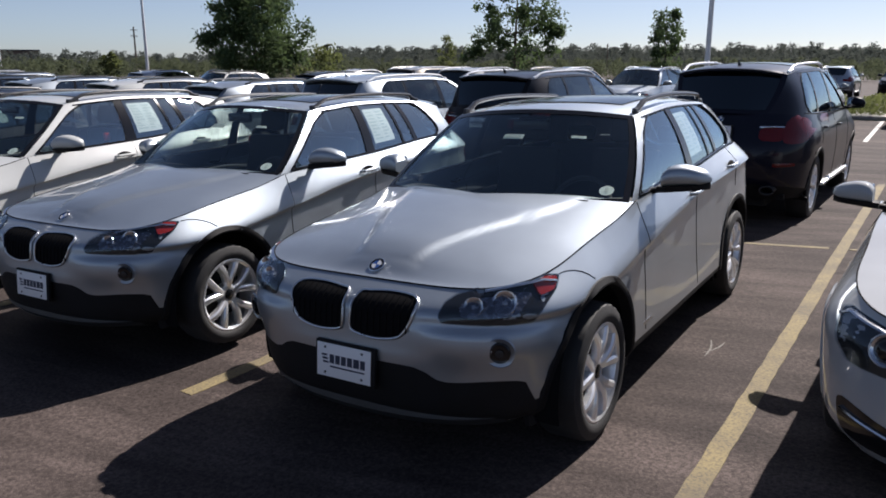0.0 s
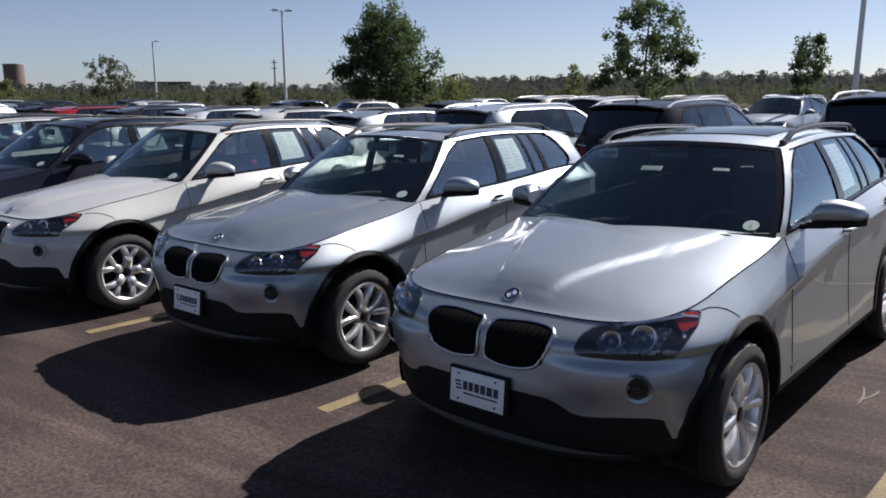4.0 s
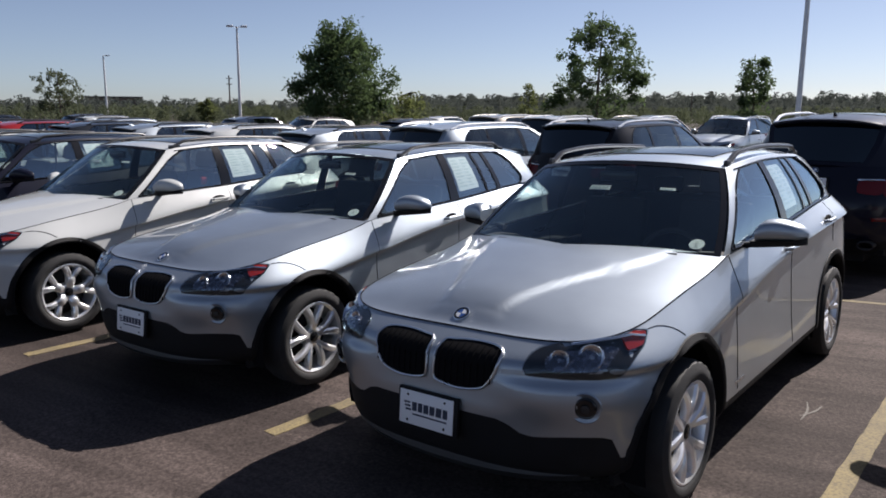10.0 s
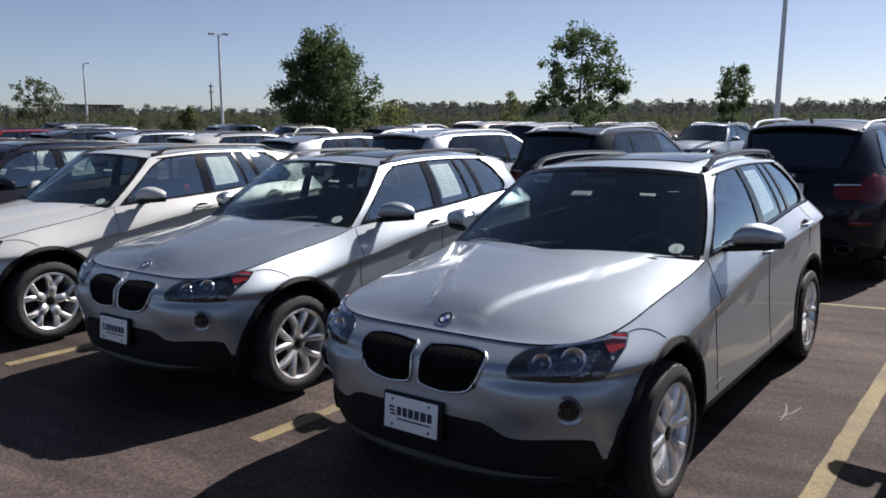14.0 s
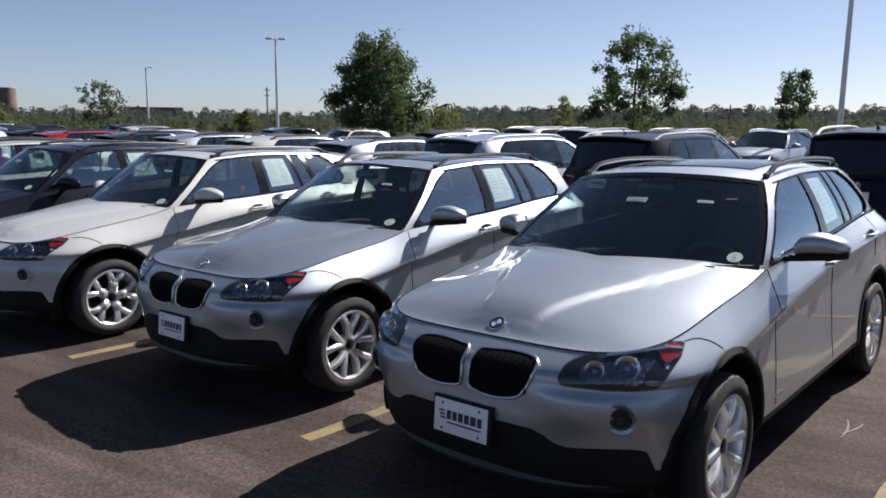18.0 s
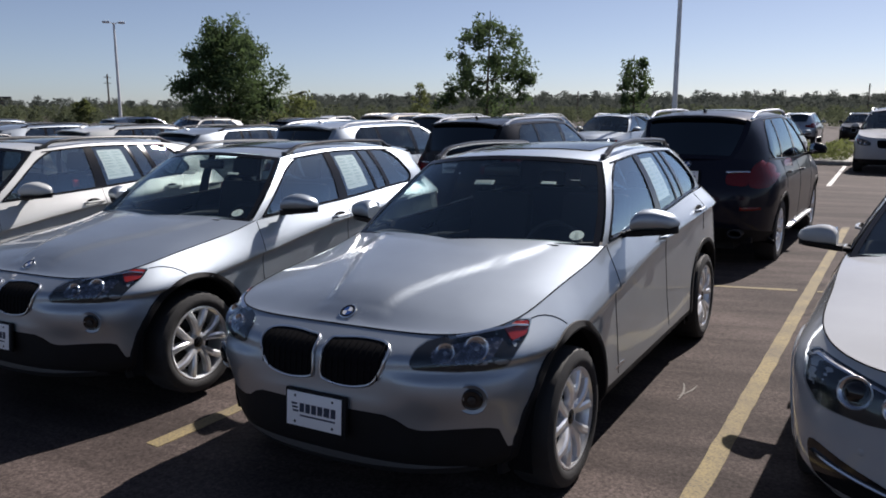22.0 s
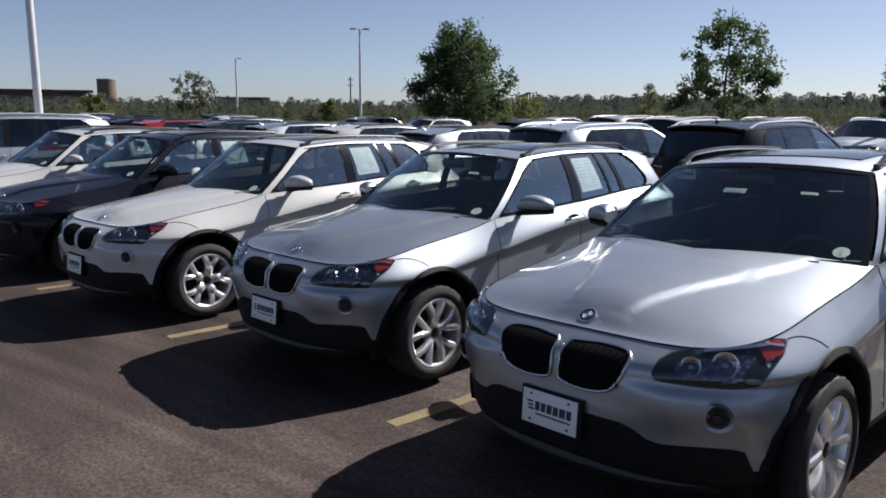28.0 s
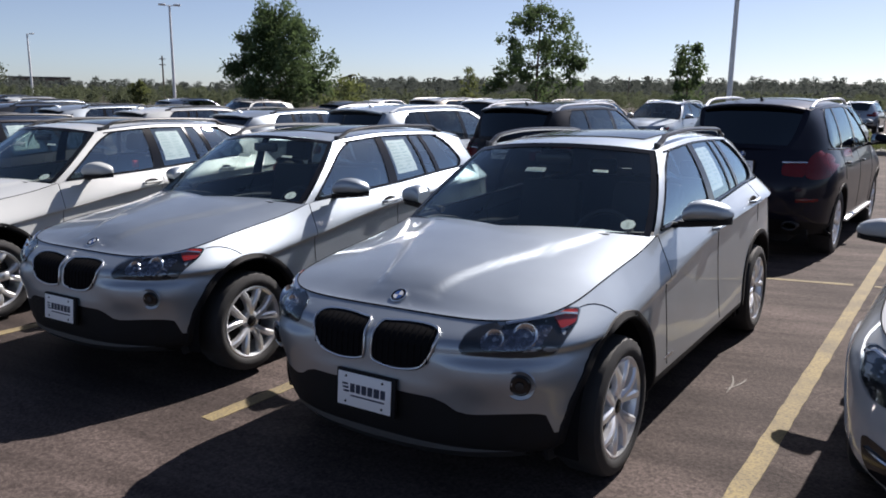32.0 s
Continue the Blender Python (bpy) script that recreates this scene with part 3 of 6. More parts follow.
    for a in (0, math.pi, -math.pi / 2):
        tube(bm, [wm @ Vector((0.02 * math.cos(a), 0.02 * math.sin(a), 0.0)), wm @ Vector((0.18 * math.cos(a), 0.18 * math.sin(a), 0))], 0.02, 6, squash=0.5)
    box(bm, -0.07, -0.06, -0.03, 0.07, 0.06, 0.02, 0.02, m=wm)
    part("steering_wheel", bm, DASH, root)
    if near:
        bm = bmesh.new()
        t = ws(0, 0.90, cab["bow"][0], cab["bow"][1], 0) + Vector((0, 0.10, -0.05))
        box(bm, t.x - 0.12, t.y - 0.02, t.z - 0.035, t.x + 0.12, t.y + 0.02, t.z + 0.035, 0.015)
        part("rearview_mirror", bm, GLOSSBLACK, root)

    # wheel housings, arch trims, wheels
    wr, tw = sp["tyre"], sp["tyre_w"]
    for yw in axles(sp):
        for s in (1, -1):
            face = sh.at(sh.p_of(yw, lo + 0.3), lo + 0.3).x
            bm = bmesh.new()
            rows = []
            for i in range(25):
                a = lerp(-0.25, math.pi + 0.25, i / 24)
                c, z = yw + sp["arch"] * math.cos(a), wr + sp["arch"] * math.sin(a)
                rows.append([(s * (face - 0.03), c, z), (s * 0.5, c, z), (s * 0.5, yw, wr)])
            grid(bm, rows)
            part("wheel_housing", bm, GAP, root)
            bm = bmesh.new()
            rows = []
            k = 36
            for i in range(k + 1):
                a = lerp(-0.28, math.pi + 0.28, i / k)
                row = []
                for r, o in ((sp["arch"] - 0.012, -0.05), (sp["arch"] - 0.012, 0.004), (sp["arch"], 0.010), (sp["arch"] + sp["arch_trim"], 0.007), (sp["arch"] + sp["arch_trim"] + 0.004, -0.012)):
                    y, z = yw + r * math.cos(a), wr + r * math.sin(a)
                    h, _, _, _ = bvh.ray_cast(Vector((s * 2, y, max(z, 0.26))), Vector((-s, 0, 0)))
                    x = (h.x if h else s * face) + s * o
                    row.append((x, y, z))
                rows.append(row)
            grid(bm, rows)
            fix(bm)
            part("arch_trim", bm, sp["clad_mat"] or coat, root, "black plastic wheel arch trim" if sp["clad_mat"] else "")
            w = empty("wheel")
            w.parent = root
            w.matrix_basis = pose(s * (face + sp.get("poke", -0.012) - tw / 2), yw, wr, 0, 0, 0 if s > 0 else 180)
            key = (wheels, wr)
            if key not in WHEELS:
                WHEELS[key] = {k2: part(k2, b, WHEEL_MATS[k2], w) for k2, b in wheel_parts(wr, tw, sp["rim"], wheels).items()}
            else:
                for k2, o in WHEELS[key].items():
                    c = new(k2, o.data)
                    c.parent = w

    # mirrors
    m = cab["mirror"]
    for s in (1, -1):
        bm = bmesh.new()
        rows = []
        top, low = curve((0, 0.050), (0.12, 0.080), (0.35, 0.088), (0.7, 0.072), (0.92, 0.046), (1, 0.018)), curve((0, -0.034), (0.8, -0.026), (1, -0.006))
        for i in range(13):
            t = i / 12
            cx, cyy = s * lerp(m[0] + 0.012, m[0] + 0.245, t), m[1] + 0.055 * t
            mid, hh = (top(t) + low(t)) / 2, (top(t) - low(t)) / 2
            dd = 0.098 * (1 - 0.3 * t) * math.sqrt(max(0.06, 1 - (max(0, t - 0.72) / 0.28) ** 2))
            row = []
            for j in range(18):
                b = 2 * math.pi * j / 18
                cb, sb = math.cos(b), math.sin(b)
                row.append((cx, cyy - dd * math.copysign(abs(cb) ** 0.8, cb) * (1.0 if cb > 0 else 0.42), m[2] + mid + hh * math.copysign(abs(sb) ** 0.75, sb)))
            rows.append(row)
        vs = grid(bm, rows, True)
        bm.faces.new(vs[0])
        bm.faces.new(vs[-1])
        fix(bm)
        mir = part("wing_mirror", bm, coat, root)
        bm = bmesh.new()
        rows = []
        for i in range(10):
            t = i / 9
            cx, cyy = s * lerp(m[0] - 0.02, m[0] + 0.238, t), m[1] + 0.055 * t
            dd = 0.092 * (1 - 0.3 * t) * math.sqrt(max(0.1, 1 - (max(0, t - 0.72) / 0.28) ** 2)) * smoothstep(-0.4, 0.2, t)
            z0, z1 = m[2] - 0.066 + 0.020 * t, m[2] + low(t) + 0.004
            rows.append([(cx, cyy - dd, z1), (cx, cyy - dd * 0.8, z0), (cx, cyy + dd * 0.3, z0), (cx, cyy + dd * 0.38, z1)])
        vs = grid(bm, rows, True)
        bm.faces.new(vs[0])
        bm.faces.new(vs[-1])
        tube(bm, [(s * (m[0] - 0.10), m[1] + 0.03, m[2] - 0.075), (s * (m[0] - 0.03), m[1] + 0.015, m[2] - 0.060), (s * (m[0] + 0.05), m[1], m[2] - 0.050)], [0.040, 0.026, 0.030], 10, squash=0.6)
        fix(bm)
        part("mirror_foot", bm, PLASTIC, mir, "black plastic mirror foot")
        bm = bmesh.new()
        box(bm, s * (m[0] + 0.105) - 0.085, m[1] + 0.042, m[2] - 0.045, s * (m[0] + 0.105) + 0.085, m[1] + 0.05, m[2] + 0.07, 0.003)
        part("mirror_glass", bm, CHROME, mir)

    # door seams and handles
    def seam(pts, r=0.0022):
        bm2 = bmesh.new()
        tube(bm2, pts, r, 5)
        return bm2

    for s in (1, -1):
        for y in sp["doors"]:
            vtop = nl - 0.02
            pts = []
            for i in range(16):
                v = lerp(lo + 0.15, vtop, i / 15)
                yy = y + sp["door_lean"] * (i / 15) ** 2
                dist = [math.hypot(yy - yw, sh.at(sh.p_of(yy, v), v).z - wr) for yw in axles(sp)]
                if min(dist) > sp["arch"] + sp["arch_trim"] + 0.01:
                    pts.append(sh.at(sh.p_of(yy, v), v, s) + Vector((s * 0.0005, 0, 0)))
            if len(pts) > 3:
                part("door_seam", seam(pts), GAP, root)
        for y in sp["handles"]:
            v = sp["handle_v"]
            c = sh.at(sh.p_of(y, v), v, s)
            bm = bmesh.new()
            tube(bm, [c + Vector((-s * 0.005, -0.10, -0.004)), c + Vector((s * 0.028, -0.085, 0)), c + Vector((s * 0.034, 0, 0.004)), c + Vector((s * 0.028, 0.085, 0.006)), c + Vector((-s * 0.005, 0.10, 0.004))], [0.012, 0.016, 0.016, 0.016, 0.012], 8, squash=0.8)
            fix(bm)
            part("door_handle", bm, coat, root)
            if near:
                # Shade of the hollow behind the handle, painted as a flat near-black disc.
                bm = bmesh.new()
                lathe(bm, [(0.0, 0.001), (0.0, 0.05), (-0.01, 0.055)], 20)
                for vv in bm.verts:
                    vv.co = Vector((s * (0.004 + vv.co.x) + c.x, c.y + vv.co.y * 1.5, c.z + vv.co.z * 0.62))
                part("handle_recess_shade", bm, GAP, root)
    # roof rails and antenna fin
    if cab.get("rails"):
        ra, rb = cab["rails"]
        for s in (1, -1):
            bm = bmesh.new()
            pts, rad = [], []
            for i in range(25):
                t = i / 24
                y = lerp(ra, rb, t)
                lift = cab["rail_h"] * smoothstep(0, 0.10, t) * smoothstep(1, 0.90, t)
                pts.append((s * (roof_x(y) - 0.02), y, roof_z(y) + 0.012 + lift))
                rad.append(0.02)
            tube(bm, pts, rad, 8, squash=0.75)
            for t in (0.02, 0.98):
                y = lerp(ra, rb, t)
                box(bm, s * (roof_x(y) - 0.02) - 0.014, y - 0.06, roof_z(y) - 0.01, s * (roof_x(y) - 0.02) + 0.014, y + 0.06, roof_z(y) + 0.03, 0.008)
            fix(bm)
            part("roof_rail", bm, cab["rail_mat"], root)
    if cab.get("fin"):
        bm = bmesh.new()
        yq = cab["fin"]
        zz = roof_z(yq) + cab["crown"]
        rows = []
        for i in range(7):
            t = i / 6
            rows.append([(0.03 * (1 - t) * c, yq + lerp(-0.09, 0.05, t) * 1 + d * 0.07 * (1 - t), zz - 0.01 + 0.075 * t) for c, d in ((0, -1), (1, 0.2), (0.7, 1), (-0.7, 1), (-1, 0.2))])
        grid(bm, rows, True)
        fix(bm)
        part("antenna_fin", bm, coat, root)
    if sp.get("tag") and near:
        bm = bmesh.new()
        box(bm, 0.60, 1.50, 1.10, 0.63, 1.56, 1.17, 0.008)
        part("belt_tag", bm, BELT_RED, root, "small red belt tag")
    sp["face"](root, sh, bvh, hood_bvh, coat, near, plate, side, ws)
    return root


WHEELS = {}


def dealer_plate(root, c, face=-1, tilt=0.0, w=0.306, h=0.153, label="white dealer plate with dark bars of print in a black frame"):
    """A plate in its frame; face -1 looks to -y."""
    m = Matrix.Translation(c) @ Matrix.Rotation(tilt, 4, "X") @ (Matrix.Identity(4) if face < 0 else Matrix.Rotation(math.pi, 4, "Z"))
    bm = bmesh.new()
    box(bm, -w / 2 - 0.012, 0, -h / 2 - 0.012, w / 2 + 0.02, 0.02, h / 2 + 0.012, 0.004, m=m)
    br = part("plate_bracket", bm, PLASTIC, root, "black plate bracket")
    bm = bmesh.new()
    box(bm, -w / 2, -0.004, -h / 2, w / 2, 0.0, h / 2, 0.0015, m=m)
    part("plate", bm, PLATE, br, label)
    def bar(x0, z0, x1, z1):
        bm2 = bmesh.new()
        box(bm2, x0, -0.0052, z0, x1, -0.004, z1, m=m)
        part("print_bar", bm2, PLATEINK, br, smooth=False)
    # a mark of three strokes, one heavy line of bars, one light line
    for k in range(3):
        bar(-0.125 + 0.004 * k, 0.018 - 0.016 * k, -0.085 - 0.004 * (2 - k), 0.027 - 0.016 * k)
    x = -0.078
    for wd in (0.026, 0.026, 0.028, 0.028, 0.032, 0.026):
        bar(x, -0.012, x + wd, 0.028)
        x += wd + 0.007
    bar(-0.075, -0.031, 0.12, -0.024)
    for x in (-0.105, 0.105):
        for z in (-0.058, 0.058):
            bm = bmesh.new()
            lathe(bm, [(0.0, 0.006), (-0.003, 0.005), (-0.004, 0.001)], 10, "y")
            for v in bm.verts:
                v.co = m @ (v.co + Vector((x, -0.004, z)))
            part("plate_screw", bm, GAP, br)


def roundel(root, c, m, r=0.041):
    """A round badge in plain colours."""
    bm = bmesh.new()
    lathe(bm, [(0.0, r), (0.006, r), (0.008, r * 0.93), (0.007, r * 0.65)], 28, "z")
    lathe(bm, [(0.0071, r * 0.65), (0.0072, r * 0.62)], 28, "z")
    for v in bm.verts:
        v.co = m @ v.co
    ob = part("badge", bm, CHROME, root, "round badge in blue, white and black")
    bm = bmesh.new()
    lathe(bm, [(0.0082, r * 0.90), (0.0082, r * 0.66)], 28, "z")
    for v in bm.verts:
        v.co = m @ v.co
    part("badge_ring", bm, GLOSSBLACK, ob)
    for k in range(4):
        bm = bmesh.new()
        c0 = bm.verts.new((0, 0, 0.008))
        vs = [bm.verts.new((r * 0.62 * math.cos(a), r * 0.62 * math.sin(a), 0.008)) for a in (math.pi / 2 * (k + i / 6) for i in range(7))]
        for a, b in zip(vs, vs[1:]):
            bm.faces.new((c0, a, b))
        for v in bm.verts:
            v.co = m @ v.co
        part("badge_quarter", bm, ROUNDEL if k % 2 else ROUNDELW, ob)


def const(v):
    return lambda y: v


def deck(root, sh, ws, sp, coat, k):
    """The ledge between the foot of the tail glass and the top edge of the tail."""
    nl = len(sp["levels"]) - 1
    cab = sp["cabin"]
    p0 = sh.p_of(cab["bounds"][-1][0], nl)
    rows = []
    for i in range(-12, 13):
        r = i / 12
        a = ws(r, 0.0, cab["bow"][2], cab["bow"][3], k)
        b = sh.at(3 - abs(r) * (3 - p0), nl, -1 if r < 0 else 1)
        rows.append([a + Vector((0, -0.004, -0.004)), a.lerp(b, 0.33) + Vector((0, 0, sp["deck_z"] * (1 - r ** 4))), a.lerp(b, 0.67) + Vector((0, 0, sp["deck_z"] * (1 - r ** 4))), b])
    bm = bmesh.new()
    grid(bm, rows)
    fix(bm)
    part("tail_deck", bm, coat, root)


def mirrored(o, s):
    return [(-s * x, z) for x, z in o]


def slotted(root, bvh, name, outline, material, off, label="", skirt=0.012, frm=None):
    return part(name, patch(bvh, frm or FRONT, outline, off, skirt), material, root, label)


def lamp_front(root, bvh, s, o, cells, tip, near, bulb=BULB):
    """A headlamp: dark housing, bright reflector cells behind a clear cover, a red side marker."""
    lp = slotted(root, bvh, "headlamp", round_loop(mirrored(o, s)), LAMP_BLACK, 0.002, "dark headlamp with clear cover", 0.02)
    for x, z, r in cells:
        c, nrm = cast(bvh, FRONT, -s * x, z, 0.004)
        t = (nrm + Vector((0, -0.6, 0))).normalized().to_track_quat("Z", "Y").to_matrix().to_4x4()
        m = Matrix.Translation(c) @ t
        bm = bmesh.new()
        lathe(bm, [(0.004, r), (0.008, r * 0.96), (0.006, r * 0.86), (-0.004, r * 0.72), (-0.012, r * 0.45), (-0.014, 0.001)], 24, "z")
        for v in bm.verts:
            v.co = m @ v.co
        fix(bm)
        part("lamp_reflector", bm, REFLECTOR, lp)
        if bulb is not BULB:
            bm = bmesh.new()
            tube(bm, [m @ Vector((r * 1.02 * math.cos(a), r * 1.02 * math.sin(a), 0.008)) for a in (2 * math.pi * i / 32 for i in range(32))], 0.0032, 6, True)
            part("halo_ring", bm, SATIN, lp, "pale halo ring")
        bm = bmesh.new()
        bmesh.ops.create_uvsphere(bm, u_segments=14, v_segments=8, radius=r * (0.27 if bulb is BULB else 0.74))
        for v in bm.verts:
            v.co = m @ Vector((v.co.x, v.co.y, v.co.z * 0.6 - 0.004))
        part("lamp_bulb_lens", bm, bulb, lp)
    if near and tip:
        x0, x1, z0, z1 = cells[0][0] - cells[0][2] - 0.012, cells[-1][0] + cells[-1][2] + 0.02, cells[0][1] - 0.036, cells[-1][1] + 0.036
        part("lamp_bowl", patch(bvh, FRONT, round_loop(mirrored([(x0 + 0.02, z0), (x0, z0 + 0.035), (x0 + 0.012, z1 - 0.028), (x1 - 0.03, z1), (x1, z1 - 0.01), (x1 - 0.012, z0 + 0.012), (x1 - 0.05, z0)], s)), 0.0045, 0.008), BOWL, lp, "bright lamp bowl")
    if near:
        top = sorted(o, key=lambda q: -q[1])[:4]
        top = sorted(top)
        q = []
        for i in range(13):
            u = i / 12 * (len(top) - 1)
            k = min(len(top) - 2, int(u))
            q.append(cast(bvh, FRONT, -s * lerp(top[k][0], top[k + 1][0], u - k), lerp(top[k][1], top[k + 1][1], u - k) - 0.018, 0.006)[0])
        bm = bmesh.new()
        tube(bm, q, 0.013, 6, squash=0.6)
        part("lamp_brow", bm, REFLECTOR, lp)
    if tip:
        part("side_marker", patch(bvh, FRONT, round_loop(mirrored(tip, s)), 0.009, 0.008), AMBER, lp, "orange-red side marker")
    if near:
        ob = part("lamp_cover", patch(bvh, FRONT, round_loop(mirrored(o, s)), 0.012, 0.012), LENS, lp, "clear lamp cover")
        ob.visible_shadow = False


def kidney(root, bvh, s, o, near, slats=9):
    """One half of the twin grille: a chrome surround, a black back and upright slats."""
    loop = smooth_loop(mirrored(o, s), 5)
    pts = [cast(bvh, FRONT, a, b, 0.006)[0] for a, b in loop]
    bm = bmesh.new()
    tube(bm, pts, 0.0065, 8, True)
    fix(bm)
    g = part("grille_surround", bm, SATIN, root, "chrome grille surround")
    part("grille_back", patch(bvh, FRONT, loop, 0.007, 0.014, 8), GAP, g, "black grille")
    if near:
        xs, zs = [p[0] for p in loop], [p[1] for p in loop]
        ca, cb = sum(xs) / len(xs), sum(zs) / len(zs)
        for k in range(slats):
            a = lerp(min(xs) + 0.03, max(xs) - 0.03, k / (slats - 1))
            inside = [b for x, b in loop if abs(x - a) < 0.03]
            if len(inside) < 2:
                continue
            b0, b1 = min(inside) + 0.012, max(inside) - 0.012
            q = [cast(bvh, FRONT, a, lerp(b0, b1, i / 5), 0.009)[0] for i in range(6)]
            bm = bmesh.new()
            tube(bm, q, 0.004, 6)
            part("grille_slat", bm, GAP, g)


def sticker(root, side, k, s, label="white price sheet inside the window"):
    bm = bmesh.new()
    rows = [[side(lerp(k + 0.12, k + 0.82, i / 6), lerp(0.16, 0.84, j / 5), s) - Vector((s * 0.016, 0, 0)) for i in range(7)] for j in range(6)]
    grid(bm, rows)
    sh = part("price_sheet", bm, PAPER, root, label)
    bm = bmesh.new()
    rng = random.Random(5)
    for c in range(2):
        for j in range(9):
            t0 = k + 0.17 + 0.35 * c
            t1 = t0 + rng.uniform(0.1, 0.28)
            h = 0.79 - 0.066 * j
            grid(bm, [[side(t0, h, s) - Vector((s * 0.0145, 0, 0)), side(t1, h, s) - Vector((s * 0.0145, 0, 0))], [side(t0, h - 0.03, s) - Vector((s * 0.0145, 0, 0)), side(t1, h - 0.03, s) - Vector((s * 0.0145, 0, 0))]])
    part("sheet_print", bm, INK, sh)


def ws_label(root, ws, cab, r0, r1, h0, h1, round_=False, name="windscreen_label"):
    bow = cab["bow"]
    f = lambda r, h: ws(r, h, bow[0], bow[1], 0) + Vector((0, 0.006, -0.003))
    bm = bmesh.new()
    if round_:
        c = bm.verts.new(f((r0 + r1) / 2, (h0 + h1) / 2))
        vs = [bm.verts.new(f((r0 + r1) / 2 + (r1 - r0) / 2 * math.cos(t), (h0 + h1) / 2 + (h1 - h0) / 2 * math.sin(t))) for t in (2 * math.pi * i / 24 for i in range(24))]
        for i in range(24):
            bm.faces.new((c, vs[i], vs[(i + 1) % 24]))
    else:
        grid(bm, [[f(lerp(r0, r1, i / 4), h) for i in range(5)] for h in (h0, h1)])
    ob = part(name, bm, PAPER, root, "small white label behind the windscreen")
    bm = bmesh.new()
    g = lambda r, h: ws(r, h, bow[0], bow[1], 0) + Vector((0, 0.0045, -0.002))
    for i in range(5 if not round_ else 1):
        a, b = (lerp(r0, r1, 0.1 + 0.16 * i), lerp(r0, r1, 0.22 + 0.16 * i)) if not round_ else (lerp(r0, r1, 0.4), lerp(r0, r1, 0.6))
        grid(bm, [[g(a, lerp(h0, h1, 0.25)), g(b, lerp(h0, h1, 0.25))], [g(a, lerp(h0, h1, 0.75)), g(b, lerp(h0, h1, 0.75))]])
    part("label_print", bm, INK, ob)


def x1_face(root, sh, bvh, hood_bvh, coat, near, plate, side, ws):
    sp, cab = X1, X1["cabin"]
    deck(root, sh, ws, sp, coat, len(cab["bounds"]) - 1)
    for s in (1, -1):
        kidney(root, bvh, s, [(0.030, 0.786), (0.09, 0.797), (0.20, 0.803), (0.30, 0.799), (0.342, 0.784), (0.348, 0.758), (0.334, 0.71), (0.300, 0.655), (0.25, 0.629), (0.15, 0.617), (0.045, 0.630), (0.022, 0.655), (0.022, 0.72)], near)
        lamp_front(root, bvh, s, [(0.472, 0.718), (0.455, 0.743), (0.460, 0.790), (0.488, 0.816), (0.60, 0.848), (0.70, 0.868), (0.770, 0.878), (0.803, 0.866), (0.820, 0.815), (0.812, 0.752), (0.785, 0.714), (0.727, 0.708), (0.595, 0.716)],
                   [(0.585, 0.780, 0.043), (0.690, 0.793, 0.054)], [(0.748, 0.856), (0.772, 0.871), (0.800, 0.862), (0.815, 0.818), (0.788, 0.806)], near)
        if near:
            bm = bmesh.new()
            tube(bm, [cast(bvh, axes((0, 1, 0), (0, 0, 1)) if s < 0 else axes((0, -1, 0), (0, 0, 1)), (y if s < 0 else -y), z, 0.0008)[0] for y, z in ((-0.36, 0.868), (-0.31, 0.869), (-0.26, 0.862), (-0.21, 0.846), (-0.17, 0.825), (-0.14, 0.800))], 0.0022, 5)
            part("wing_seam", bm, GAP, root)
        # front fog lamp in a dished recess
        c, nrm = cast(bvh, FRONT, -s * 0.70, 0.603, 0.003)
        m = Matrix.Translation(c) @ (nrm + Vector((0, -0.8, 0))).normalized().to_track_quat("Z", "Y").to_matrix().to_4x4()
        bm = bmesh.new()
        lathe(bm, [(-0.003, 0.068), (0.002, 0.063), (-0.002, 0.056), (-0.006, 0.040)], 28, "z")
        for v in bm.verts:
            v.co = m @ v.co
        fix(bm)
        fg = part("fog_lamp", bm, coat, root, "round fog lamp in a painted recess")
        bm = bmesh.new()
        lathe(bm, [(-0.010, 0.047), (0.004, 0.045), (0.008, 0.040), (0.005, 0.034), (0.009, 0.001)], 24, "z")
        for v in bm.verts:
            v.co = m @ v.co
        fix(bm)
        part("fog_lens", bm, GLOSSBLACK, fg)
        bm = bmesh.new()
        lathe(bm, [(0.0115, 0.018), (0.0135, 0.010), (0.0135, 0.001)], 16, "z")
        for v in bm.verts:
            v.co = m @ v.co
        part("fog_bulb", bm, DARKMETAL, fg)
        # tail lamps
        slotted(root, bvh, "tail_lamp", smooth_loop([(s * x, z) for x, z in [(0.50, 0.86), (0.50, 0.98), (0.66, 1.03), (0.80, 1.02), (0.82, 0.92), (0.76, 0.84), (0.62, 0.83)]], 4), TAIL, 0.006, "red tail lamp", 0.012, REAR)
    # grey lower lip
    bm = bmesh.new()
    rows = []
    for i in range(-16, 17):
        t = abs(i) / 16
        q = sh.at(0.50 * t, 0.75, 1 if i >= 0 else -1)
        zt = 0.318 + 0.008 * t - 0.04 * max(0, t - 0.85) / 0.15
        rows.append([Vector((q.x, q.y + 0.01, zt)), Vector((q.x, q.y - 0.012, zt - 0.008)), Vector((q.x, q.y - 0.02, 0.265 + 0.02 * t)), Vector((q.x, q.y + 0.02, 0.225 + 0.02 * t)), Vector((q.x, q.y + 0.10, 0.22))])
    grid(bm, rows)
    fix(bm)
    part("front_lip", bm, LIPGREY, root, "grey skid lip under the bumper")
    # badge on the hood's nose
    hit, nrm, _, _ = hood_bvh.ray_cast(Vector((0, -0.605, 2)), Vector((0, 0, -1)))
    nrm = nrm if nrm.z > 0 else -nrm
